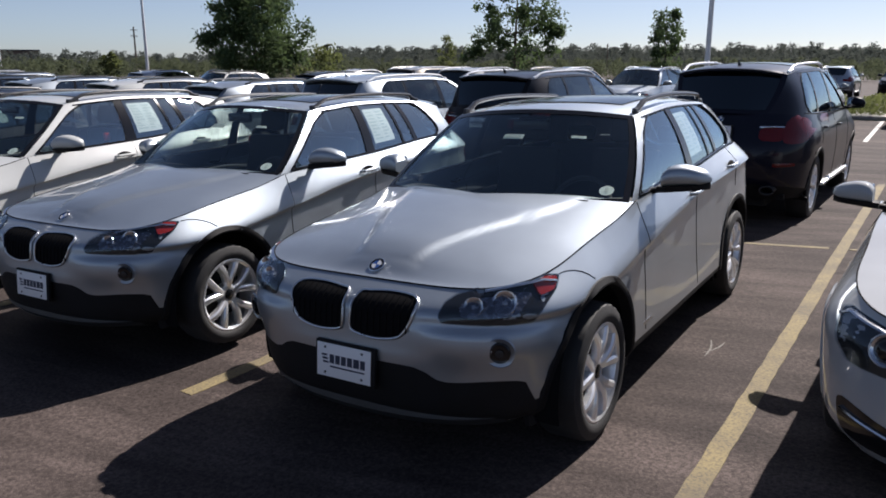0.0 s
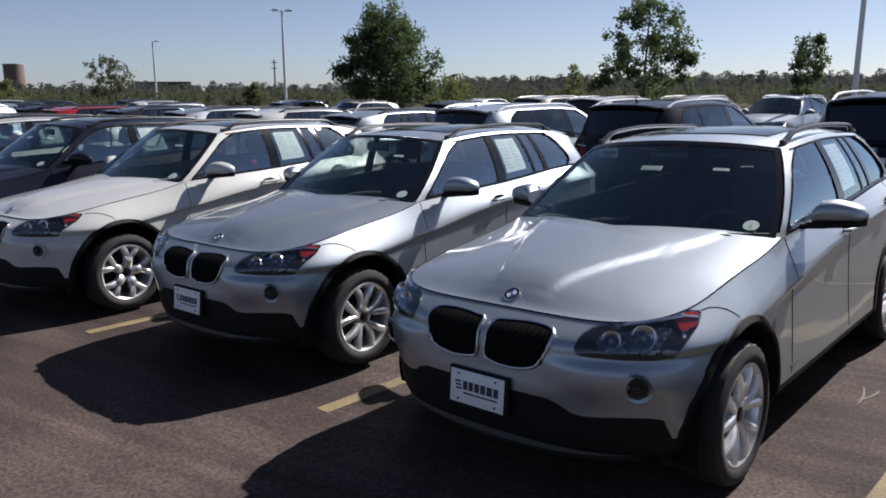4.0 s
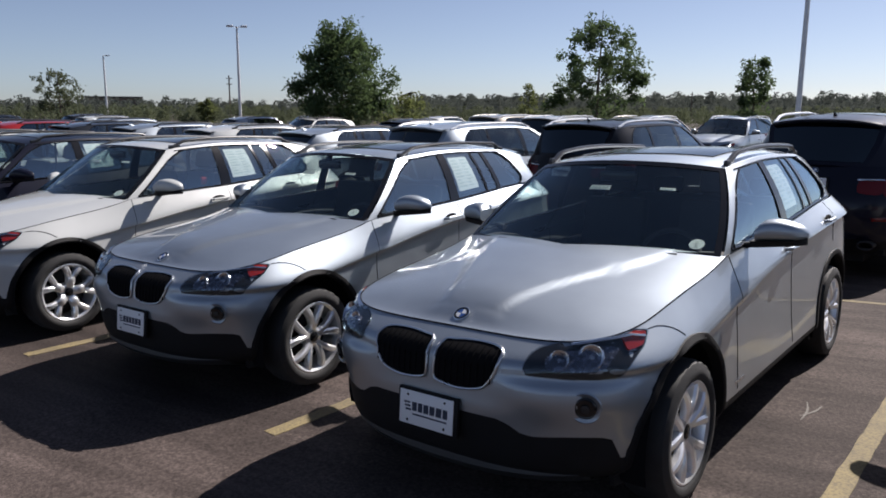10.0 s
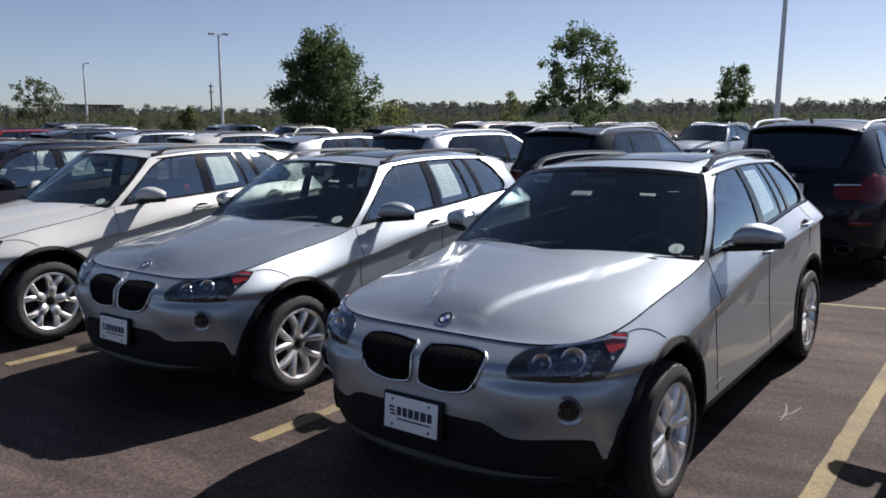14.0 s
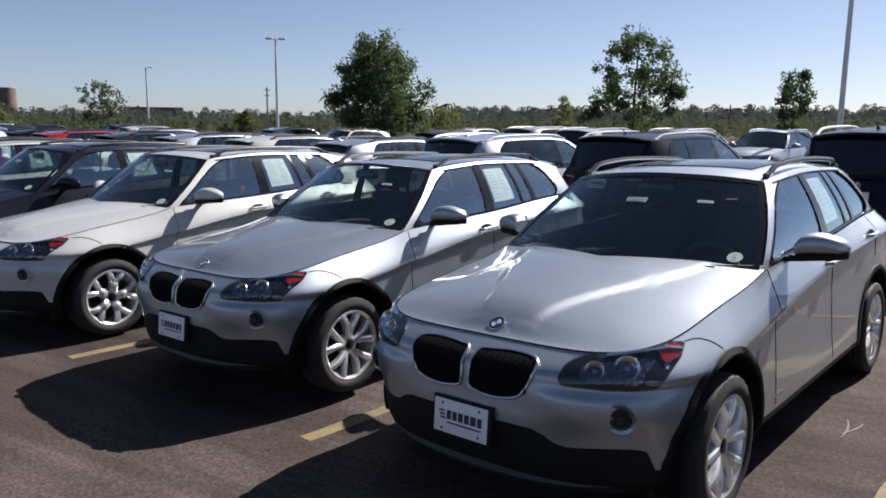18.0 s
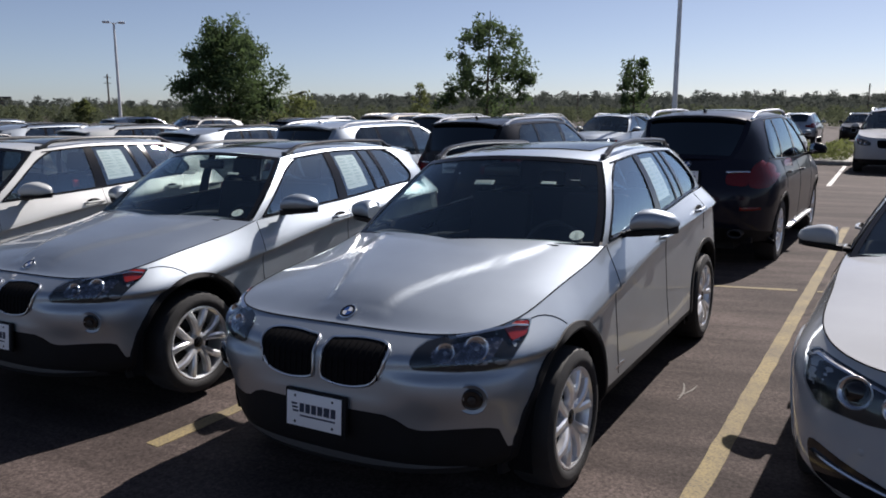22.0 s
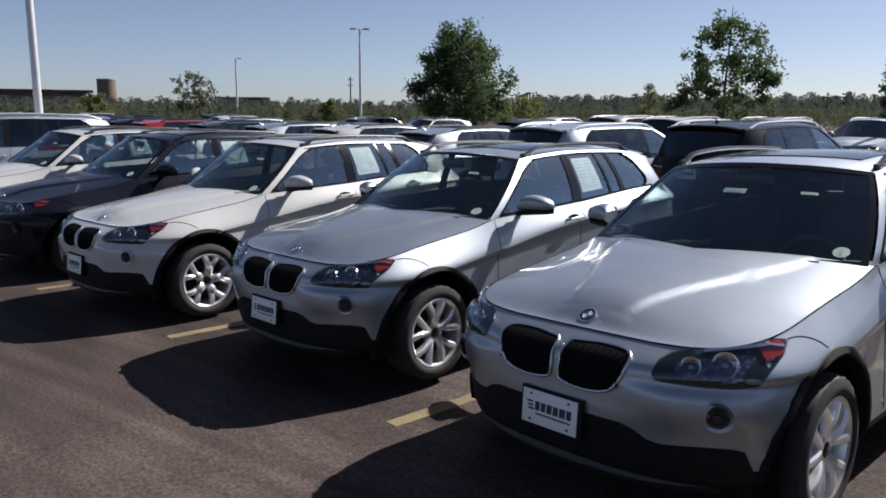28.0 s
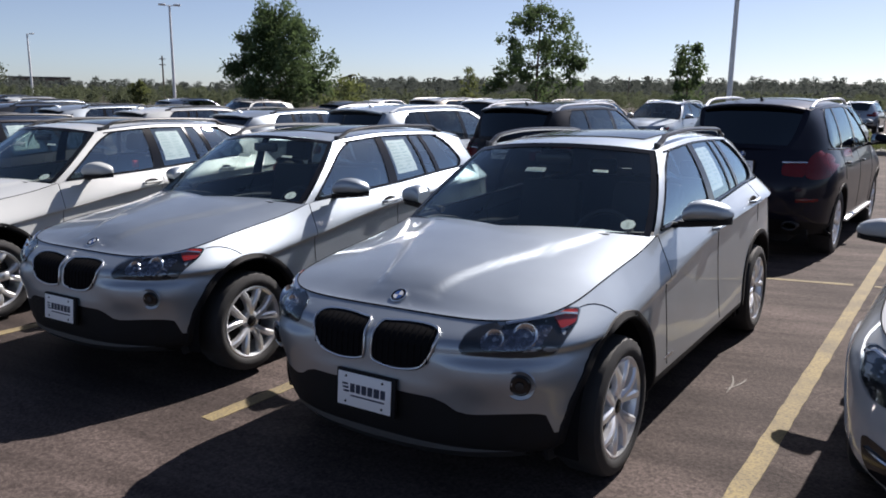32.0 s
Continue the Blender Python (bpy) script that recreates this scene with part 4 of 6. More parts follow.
    roundel(root, hit, Matrix.Translation(hit) @ nrm.to_track_quat("Z", "Y").to_matrix().to_4x4())
    if plate:
        c, _ = cast(bvh, FRONT, 0, 0.483, 0.0)
        dealer_plate(root, c + Vector((0.0, -0.030, 0)), -1, radians(-6))
    if near:
        sticker(root, side, cab["windows"][1], 1)
        ws_label(root, ws, cab, -0.10, 0.09, 0.665, 0.715)
        ws_label(root, ws, cab, 0.50, 0.62, 0.69, 0.72)
        ws_label(root, ws, cab, 0.79, 0.88, 0.09, 0.19, True, "round_label")
        # small bars of lettering low on the wings
        for s in (1, -1):
            bm = bmesh.new()
            for k in range(6):
                y = 0.52 + 0.026 * k
                q = sh.at(sh.p_of(y, 2.35), 2.35, s)
                box(bm, q.x - 0.002, y, q.z - 0.008, q.x + 0.002, y + 0.016, q.z + 0.008)
            part("wing_lettering", bm, CHROME, root)
        # wipers at the foot of the windscreen
        for r0, r1 in ((0.75, 0.02), (0.10, -0.62)):
            bm = bmesh.new()
            tube(bm, [ws(lerp(r0, r1, i / 8), 0.015 + 0.03 * math.sin(i / 8 * 2.2), cab["bow"][0], cab["bow"][1], 0) + Vector((0, -0.010, 0.010)) for i in range(9)], 0.005, 6)
            part("wiper", bm, PLASTIC, root)


BODY_Z = dict(
    X1=[curve((-0.84, 0.235), (-0.3, 0.225), (2.9, 0.24), (3.6, 0.32)), curve((-0.84, 0.30), (-0.45, 0.28), (0, 0.27), (2.9, 0.29), (3.6, 0.42)),
        curve((-0.86, 0.518), (-0.834, 0.515), (-0.821, 0.495), (-0.804, 0.460), (-0.729, 0.467), (-0.605, 0.454), (-0.588, 0.365), (-0.49, 0.355), (0, 0.33), (2.7, 0.335), (3.6, 0.52)),
        curve((-0.84, 0.60), (-0.4, 0.57), (0, 0.55), (2.7, 0.57), (3.6, 0.70)),
        curve((-0.84, 0.70), (-0.4, 0.70), (0, 0.725), (0.5, 0.78), (0.77, 0.815), (1.15, 0.866), (1.5, 0.90), (2.5, 0.965), (3, 0.985), (3.6, 0.985)),
        curve((-0.84, 0.765), (-0.4, 0.752), (0, 0.772), (0.5, 0.826), (0.77, 0.861), (1.15, 0.912), (1.5, 0.945), (2.5, 1.01), (3, 1.03), (3.6, 1.03)),
        curve((-0.8, 0.822), (-0.685, 0.832), (-0.558, 0.857), (-0.385, 0.886), (-0.125, 0.927), (0.152, 0.962), (0.337, 0.988), (0.45, 1.01), (0.6, 1.042), (0.9, 1.055), (1.5, 1.078), (1.8, 1.092), (2.6, 1.137), (3.6, 1.16))],
)
X1 = dict(
    y0=0.05, y1=2.75, base=2.76, nf=2.65, nr=2.8, tyre=0.333, tyre_w=0.225, rim=0.236, poke=0.006, ax=-0.085, cheek=0.030, arch=0.432, arch_trim=0.026, clad=2, clad_mat=PLASTIC, cowl=0.57, cowl_bow=0.25,
    levels=[dict(w=const(0.80), yf=-0.74, yr=3.45, n=2.7), dict(w=const(0.872), yf=-0.825, yr=3.56, n=2.9), dict(w=const(0.895), yf=-0.85, yr=3.60, n=3.0), dict(w=curve((-0.8, 0.91), (0, 0.912), (0.6, 0.888), (1.4, 0.876), (2.1, 0.885), (2.76, 0.905)), yf=-0.845, yr=3.62, n=3.1),
            dict(w=curve((0, 0.896), (0.5, 0.878), (1.4, 0.862), (2.76, 0.884)), yf=-0.836, yr=3.615, n=3.15), dict(w=curve((0, 0.903), (1.4, 0.896), (2.76, 0.900)), yf=-0.808, yr=3.60, n=3.4), dict(w=curve((0, 0.80), (0.6, 0.815), (1.6, 0.82), (2.76, 0.79)), yf=-0.685, yr=3.50, n=4.5)],
    hood_z=curve((-0.685, 0.838), (-0.60, 0.885), (-0.5, 0.918), (0, 1.008), (0.5, 1.08)), ridge=(0.14, 0.56, 0.020), deck_z=0.0,
    doors=(0.56, 1.62, 2.62), door_lean=0.03, handles=(1.50, 2.46), handle_v=5.25, spoiler=True, face=x1_face,
    cabin=dict(bounds=[(0.55, 1.13), (0.655, 1.235), (1.60, 1.62), (1.72, 1.71), (2.17, 2.10), (2.20, 2.13), (2.36, 2.27), (2.42, 2.33), (2.90, 2.66), (3.42, 3.15)],
               pillars=(2, 4, 6), windows=(1, 3, 5, 7), privacy=(), roof_x=curve((1.0, 0.60), (1.6, 0.617), (2.6, 0.59), (3.2, 0.55)), roof_z=curve((1.0, 1.43), (1.25, 1.472), (1.8, 1.503), (2.6, 1.48), (3.2, 1.40)),
               bulge=0.025, crown=0.048, bow=(0.24, 0.17, 0.10, 0.06), sunroof=True, seat_y=1.25, seat_z=0.66, mirror=(0.875, 0.86, 1.125), rails=(1.20, 2.74), rail_h=0.045, rail_mat=RAIL, fin=3.0))
for lv, z in zip(X1["levels"], BODY_Z["X1"]):
    lv["z"] = z


def x5_face(root, sh, bvh, hood_bvh, coat, near, plate, side, ws):
    sp, cab = X5, X5["cabin"]
    deck(root, sh, ws, sp, coat, len(cab["bounds"]) - 1)
    for s in (1, -1):
        kidney(root, bvh, s, [(0.03, 0.86), (0.17, 0.88), (0.30, 0.865), (0.315, 0.82), (0.28, 0.70), (0.22, 0.665), (0.10, 0.66), (0.035, 0.68), (0.025, 0.77)], False)
        lamp_front(root, bvh, s, [(0.46, 0.74), (0.47, 0.82), (0.60, 0.87), (0.74, 0.90), (0.85, 0.92), (0.88, 0.89), (0.86, 0.80), (0.80, 0.74), (0.62, 0.72)],
                   [(0.60, 0.79, 0.05), (0.73, 0.81, 0.05)], [(0.80, 0.88), (0.855, 0.91), (0.872, 0.885), (0.855, 0.83), (0.83, 0.83)], False)
        # tail lamp: an upright outer part and a flat inner part
        t = slotted(root, bvh, "tail_lamp", smooth_loop([(s * x, z) for x, z in [(0.70, 0.92), (0.68, 1.06), (0.72, 1.16), (0.82, 1.20), (0.90, 1.12), (0.92, 1.00), (0.86, 0.91)]], 4), TAIL, 0.008, "red tail lamp", 0.015, REAR)
        part("lamp_inner", patch(bvh, REAR, smooth_loop([(s * x, z) for x, z in [(0.46, 0.95), (0.46, 1.05), (0.58, 1.06), (0.68, 1.06), (0.69, 0.98), (0.66, 0.93), (0.56, 0.93)]], 3), 0.006, 0.012), TAIL, t)
        part("lamp_bar", patch(bvh, REAR, [(s * x, z) for x, z in [(0.44, 1.062), (0.44, 1.078), (0.56, 1.08), (0.68, 1.08), (0.68, 1.066), (0.56, 1.066)]], 0.009, 0.006), CHROME, t)
        part("reflector", patch(bvh, REAR, [(s * x, z) for x, z in [(0.62, 0.665), (0.62, 0.70), (0.72, 0.705), (0.82, 0.70), (0.82, 0.67), (0.72, 0.665)]], 0.005, 0.008), TAIL, root, "red bumper reflector")
        bm = bmesh.new()
        q = [Vector((s * 0.60 + 0.075 * math.cos(a), 3.93, 0.42 + 0.042 * math.sin(a))) for a in (2 * math.pi * i / 20 for i in range(20))]
        tube(bm, q, 0.010, 6, True)
        rows = [[p + Vector((0, dy, 0)) for p in q] for dy in (0.0, -0.25)]
        grid(bm, rows, True)
        part("exhaust_tip", bm, DARKMETAL, root, "oval dark exhaust tip")
        # sill step
        bm = bmesh.new()
        box(bm, s * 0.90 - 0.07, 0.45, 0.33, s * 0.90 + 0.07, 2.45, 0.37, 0.015)
        part("side_step", bm, ALLOY, root, "bright side step")
    c, _ = cast(bvh, REAR, 0.0, 1.0, 0.0)
    dealer_plate(root, c + Vector((0.0, 0.025, 0)), 1, 0)
    for k in range(4):
        bm = bmesh.new()
        q, _ = cast(bvh, REAR, 0.50 + 0.035 * k, 1.115, 0.003)
        box(bm, q.x - 0.012, q.y - 0.002, q.z - 0.012, q.x + 0.012, q.y + 0.003, q.z + 0.012)
        part("model_badge", bm, CHROME, root)
    q, nrm = cast(bvh, REAR, 0, 1.14, 0.004)
    roundel(root, q, Matrix.Translation(q) @ nrm.to_track_quat("Z", "Y").to_matrix().to_4x4())


X5 = dict(
    y0=0.08, y1=2.95, base=2.933, nf=2.6, nr=3.0, tyre=0.372, tyre_w=0.255, rim=0.245, arch=0.415, arch_trim=0.03, clad=1, clad_mat=PLASTIC, cowl=0.55, cowl_bow=0.14,
    levels=[dict(w=const(0.86), yf=-0.78, yr=3.80), dict(w=const(0.935), yf=-0.86, yr=3.93), dict(w=const(0.952), yf=-0.88, yr=3.965), dict(w=const(0.960), yf=-0.875, yr=3.97),
            dict(w=curve((0, 0.955), (2.9, 0.95)), yf=-0.85, yr=3.90), dict(w=curve((0, 0.87), (0.7, 0.89), (2.9, 0.86)), yf=-0.80, yr=3.80)],
    hood_z=curve((-0.80, 0.93), (-0.72, 0.98), (-0.4, 1.05), (0, 1.10), (0.55, 1.17)), ridge=(0.20, 0.60, 0.012), deck_z=0.0,
    doors=(0.66, 1.72, 2.80), door_lean=0.03, handles=(1.55, 2.58), handle_v=4.3, spoiler=True, face=x5_face,
    cabin=dict(bounds=[(0.45, 1.20), (0.66, 1.38), (1.66, 1.70), (1.77, 1.80), (2.62, 2.58), (2.68, 2.64), (3.35, 3.12), (3.74, 3.50)],
               pillars=(2, 4), windows=(1, 3, 5), privacy=(3, 5), roof_x=curve((1.1, 0.64), (1.8, 0.66), (2.9, 0.64), (3.6, 0.61)), roof_z=curve((1.1, 1.58), (1.4, 1.64), (2.0, 1.675), (2.9, 1.66), (3.6, 1.60)),
               bulge=0.03, crown=0.06, bow=(0.16, 0.10, 0.10, 0.07), sunroof=True, seat_y=1.35, seat_z=0.75, mirror=(0.92, 0.90, 1.22), rails=(1.35, 3.4), rail_h=0.045, rail_mat=ALLOY, fin=3.2))
for lv, z in zip(X5["levels"], [curve((-0.9, 0.25), (3.9, 0.30)), curve((-0.9, 0.38), (0, 0.36), (3.0, 0.38), (3.97, 0.48)), curve((-0.9, 0.52), (0, 0.50), (3.97, 0.60)), curve((-0.9, 0.68), (0, 0.66), (3.97, 0.82)),
                               curve((-0.9, 0.82), (0, 0.88), (1.5, 0.93), (3.97, 1.00)), curve((-0.85, 0.92), (-0.5, 0.98), (0, 1.06), (0.6, 1.13), (2, 1.15), (3.9, 1.21))]):
    lv["z"] = z


def sedan_face(root, sh, bvh, hood_bvh, coat, near, plate, side, ws):
    sp, cab = SEDAN, SEDAN["cabin"]
    deck(root, sh, ws, sp, coat, len(cab["bounds"]) - 1)
    for s in (1, -1):
        kidney(root, bvh, s, [(0.03, 0.70), (0.17, 0.715), (0.30, 0.70), (0.32, 0.65), (0.28, 0.52), (0.22, 0.48), (0.10, 0.475), (0.035, 0.49), (0.025, 0.60)], near)
        lamp_front(root, bvh, s, [(0.36, 0.61), (0.39, 0.672), (0.52, 0.725), (0.68, 0.765), (0.80, 0.785), (0.845, 0.765), (0.85, 0.67), (0.79, 0.60), (0.58, 0.585)],
                   [(0.50, 0.668, 0.054), (0.65, 0.692, 0.062)], None, near, GLOSSBLACK)
        # lower side intake with a bright blade
        i = slotted(root, bvh, "side_intake", smooth_loop(mirrored([(0.50, 0.26), (0.50, 0.34), (0.66, 0.40), (0.80, 0.44), (0.82, 0.38), (0.78, 0.28), (0.64, 0.25)], s), 4), GLOSSBLACK, 0.003, "black side intake")
        q = [cast(bvh, FRONT, -s * lerp(0.52, 0.80, k / 8), lerp(0.33, 0.39, k / 8), 0.008)[0] for k in range(9)]
        bm = bmesh.new()
        tube(bm, q, 0.008, 6)
        part("intake_blade", bm, CHROME, i)
        slotted(root, bvh, "tail_lamp", smooth_loop([(s * x, z) for x, z in [(0.50, 0.80), (0.50, 0.92), (0.68, 0.95), (0.84, 0.93), (0.86, 0.84), (0.78, 0.76), (0.62, 0.77)]], 4), TAIL, 0.006, "red tail lamp", 0.012, REAR)
        # parking sensor cap
        for x, z in ((0.62, 0.47),):
            c, nrm = cast(bvh, FRONT, -s * x, z, 0.001)
            m = Matrix.Translation(c) @ nrm.to_track_quat("Z", "Y").to_matrix().to_4x4()
            bm = bmesh.new()
            lathe(bm, [(0.0, 0.016), (0.002, 0.013), (0.0025, 0.001)], 18, "z")
            for v in bm.verts:
                v.co = m @ v.co
            part("parking_sensor", bm, coat, root)
    hit, nrm, _, _ = hood_bvh.ray_cast(Vector((0, -0.76, 2)), Vector((0, 0, -1)))
    nrm = nrm if nrm.z > 0 else -nrm
    roundel(root, hit, Matrix.Translation(hit) @ nrm.to_track_quat("Z", "Y").to_matrix().to_4x4())
    ws_label(root, ws, cab, -0.56, -0.40, 0.50, 0.66)


SEDAN = dict(
    y0=0.10, y1=3.0, base=3.07, nf=3.6, nr=2.8, tyre=0.345, tyre_w=0.245, rim=0.235, arch=0.375, arch_trim=0.006, clad=1, clad_mat=None, cowl=0.88, cowl_bow=0.18,
    levels=[dict(w=const(0.86), yf=-0.80, yr=4.0), dict(w=const(0.925), yf=-0.88, yr=4.10), dict(w=const(0.942), yf=-0.895, yr=4.15), dict(w=const(0.951), yf=-0.895, yr=4.16),
            dict(w=const(0.945), yf=-0.87, yr=4.12), dict(w=curve((0, 0.84), (0.7, 0.86), (3.0, 0.84)), yf=-0.83, yr=4.05)],
    hood_z=curve((-0.83, 0.775), (-0.74, 0.82), (-0.4, 0.88), (0, 0.92), (0.85, 1.0)), ridge=(0.25, 0.62, 0.012), deck_z=0.03,
    doors=(0.95, 2.0, 3.0), door_lean=0.03, handles=(1.82, 2.80), handle_v=4.3, face=sedan_face,
    cabin=dict(bounds=[(0.80, 1.62), (0.98, 1.78), (1.92, 1.96), (2.02, 2.05), (2.80, 2.74), (2.85, 2.79), (3.2, 2.92), (3.6, 3.02)],
               pillars=(2, 4), windows=(1, 3, 5), privacy=(), roof_x=curve((1.55, 0.575), (2.1, 0.595), (3.0, 0.55)), roof_z=curve((1.55, 1.36), (1.8, 1.40), (2.4, 1.41), (3.0, 1.36)),
               bulge=0.025, crown=0.055, bow=(0.18, 0.10, 0.10, 0.06), seat_y=1.65, seat_z=0.58, mirror=(0.92, 1.20, 0.99), fin=2.75))
for lv, z in zip(SEDAN["levels"], [curve((-0.9, 0.19), (4.1, 0.24)), curve((-0.9, 0.29), (4.1, 0.33)), curve((-0.9, 0.42), (4.1, 0.48)), curve((-0.9, 0.56), (0, 0.56), (4.1, 0.66)),
                                  curve((-0.9, 0.69), (0, 0.72), (2, 0.79), (4.1, 0.86)), curve((-0.85, 0.765), (-0.5, 0.82), (0, 0.88), (0.7, 0.94), (2, 0.97), (4.1, 0.98))]):
    lv["z"] = z


def repaint(root, old, newmat):
    """Gives a copied car another coat."""
    for o in root.children_recursive:
        for sl in o.material_slots:
            if sl.material == old:
                sl.link = "OBJECT"
                sl.material = newmat


# the lot tilts gently: a shallow gutter, then a rise towards +x
SLOPE_X = curve((-2.4, 0.0), (-1.6, -0.028), (-0.95, -0.036), (0.1, 0.0), (1.2, 0.038), (2.6, 0.087), (3.6, 0.11), (8.0, 0.11), (14.0, 0.0))


def ground_z(x, y):
    return SLOPE_X(x) * smoothstep(-16, -9, y) * smoothstep(18, 12, y)


def place(root, x, y, yaw=0.0, facing=-1, lean=0.0):
    """Puts a car with the middle of its front axle at x, y; facing 1 turns its nose to +y. lean follows a side slope."""
    root.matrix_basis = pose(x, y, ground_z(x, y + 1.3 * (-facing)), 0, lean, yaw + (180 if facing > 0 else 0))
    return root


# ---- ground ----
def asphalt():
    m = bpy.data.materials.new("asphalt")
    m.use_nodes = True
    nt = m.node_tree
    b = nt.nodes["Principled BSDF"]
    tc = nt.nodes.new("ShaderNodeTexCoord")

    def noise_(scale, detail, stretch=None):
        n = nt.nodes.new("ShaderNodeTexNoise")
        n.inputs["Scale"].default_value, n.inputs["Detail"].default_value = scale, detail
        if stretch:
            mp = nt.nodes.new("ShaderNodeMapping")
            mp.inputs["Scale"].default_value = stretch
            mp.inputs["Rotation"].default_value = (0, 0, 0.35)
            nt.links.new(tc.outputs["Object"], mp.inputs[0])
            nt.links.new(mp.outputs[0], n.inputs["Vector"])
        else:
            nt.links.new(tc.outputs["Object"], n.inputs["Vector"])
        return n
    def sweep(angle, stretch, scale):
        """Long streaks at an angle to the rows, left by turning tyres."""
        turn, squeeze, n = nt.nodes.new("ShaderNodeMapping"), nt.nodes.new("ShaderNodeMapping"), nt.nodes.new("ShaderNodeTexNoise")
        turn.inputs["Rotation"].default_value = (0, 0, -angle)
        squeeze.inputs["Scale"].default_value = stretch
        n.inputs["Scale"].default_value, n.inputs["Detail"].default_value, n.inputs["Distortion"].default_value = scale, 5, 0.25
        nt.links.new(tc.outputs["Object"], turn.inputs[0])
        nt.links.new(turn.outputs[0], squeeze.inputs[0])
        nt.links.new(squeeze.outputs[0], n.inputs["Vector"])
        return n
    drag, swirl = sweep(0.28, (0.05, 1.0, 1.0), 5.5), sweep(0.05, (0.09, 1.0, 1.0), 2.4)
    big, streak, fine, grit = noise_(0.35, 5), noise_(1.2, 6, (0.12, 1.0, 1.0)), noise_(150, 3), noise_(48, 4)

    def ramp(src, a, b2, lo, hi):
        r = nt.nodes.new("ShaderNodeMapRange")
        for i, v in enumerate((a, b2, lo, hi)):
            r.inputs[i + 1].default_value = v
        nt.links.new(src.outputs["Fac"], r.inputs[0])
        return r

    def mul(p, q):
        n = nt.nodes.new("ShaderNodeMath")
        n.operation = "MULTIPLY"
        nt.links.new(p.outputs[0], n.inputs[0])
        nt.links.new(q.outputs[0], n.inputs[1])
        return n
    wave = nt.nodes.new("ShaderNodeTexWave")
    wave.wave_type, wave.rings_direction = "RINGS", "Z"
    for k, v in (("Scale", 0.42), ("Distortion", 9.0), ("Detail", 4.0), ("Detail Scale", 0.35)):
        wave.inputs[k].default_value = v
    wm = nt.nodes.new("ShaderNodeMapping")
    wm.inputs["Location"].default_value = (9.0, 9.5, 0)
    nt.links.new(tc.outputs["Object"], wm.inputs[0])
    nt.links.new(wm.outputs[0], wave.inputs["Vector"])
    big = mul(ramp(big, 0.3, 0.7, 0.78, 1.25), ramp(wave, 0.0, 1.0, 0.92, 1.09))
    big = mul(big, mul(ramp(drag, 0.32, 0.68, 0.74, 1.28), ramp(swirl, 0.32, 0.68, 0.78, 1.24)))
    f = mul(mul(big, ramp(streak, 0.3, 0.7, 0.66, 1.30)), mul(ramp(fine, 0.3, 0.7, 0.6, 1.45), ramp(grit, 0.32, 0.68, 0.62, 1.42)))
    sc = nt.nodes.new("ShaderNodeVectorMath")
    sc.operation = "SCALE"
    sc.inputs[0].default_value = (0.054, 0.0425, 0.0385)
    nt.links.new(f.outputs[0], sc.inputs["Scale"])
    nt.links.new(sc.outputs[0], b.inputs["Base Color"])
    b.inputs["Roughness"].default_value = 0.85
    b.inputs["Specular IOR Level"].default_value = 0.15
    bp = nt.nodes.new("ShaderNodeBump")
    bp.inputs["Strength"].default_value, bp.inputs["Distance"].default_value = 0.5, 0.006
    nt.links.new(fine.outputs["Fac"], bp.inputs["Height"])
    nt.links.new(bp.outputs[0], b.inputs["Normal"])
    return m


ASPHALT = asphalt()
bm = bmesh.new()
steps = [-2500, -1200, -600, -300, -150, -80, -40] + [-20 + 0.5 * k for k in range(81)] + [40, 80, 150, 300, 600, 1200, 2500]
grid(bm, [[(x, y, ground_z(x, y)) for x in steps] for y in steps])
outward(bm, Vector((0, 0, 1)))
tagged(part("ground", bm, ASPHALT, smooth=False), "grey-brown worn asphalt of the parking lot", "ground", kind="structure")



def worn_paint():
    """Yellow paint worn through to the asphalt in specks and patches."""
    m = bpy.data.materials.new("worn_yellow_paint")
    m.use_nodes = True
    nt = m.node_tree
    b = nt.nodes["Principled BSDF"]
    b.inputs["Roughness"].default_value = 0.85
    tc = nt.nodes.new("ShaderNodeTexCoord")
    fac = []
    for sc, a, b2 in ((70.0, 0.36, 0.56), (2.2, 0.30, 0.62)):
        n = nt.nodes.new("ShaderNodeTexNoise")
        n.inputs["Scale"].default_value, n.inputs["Detail"].default_value = sc, 5
        nt.links.new(tc.outputs["Object"], n.inputs["Vector"])
        r = nt.nodes.new("ShaderNodeMapRange")
        r.inputs[1].default_value, r.inputs[2].default_value = a, b2
        r.inputs[3].default_value, r.inputs[4].default_value = 0.35, 1.0
        nt.links.new(n.outputs["Fac"], r.inputs[0])
        fac.append(r)
    mu = nt.nodes.new("ShaderNodeMath")
    mu.operation = "MULTIPLY"
    nt.links.new(fac[0].outputs[0], mu.inputs[0])
    nt.links.new(fac[1].outputs[0], mu.inputs[1])
    mx = nt.nodes.new("ShaderNodeMix")
    mx.data_type = "RGBA"
    mx.inputs[6].default_value, mx.inputs[7].default_value = (0.065, 0.055, 0.047, 1), (0.235, 0.185, 0.082, 1)
    nt.links.new(mu.outputs[0], mx.inputs[0])
    nt.links.new(mx.outputs[2], b.inputs["Base Color"])
    return m


YELLOW = worn_paint()


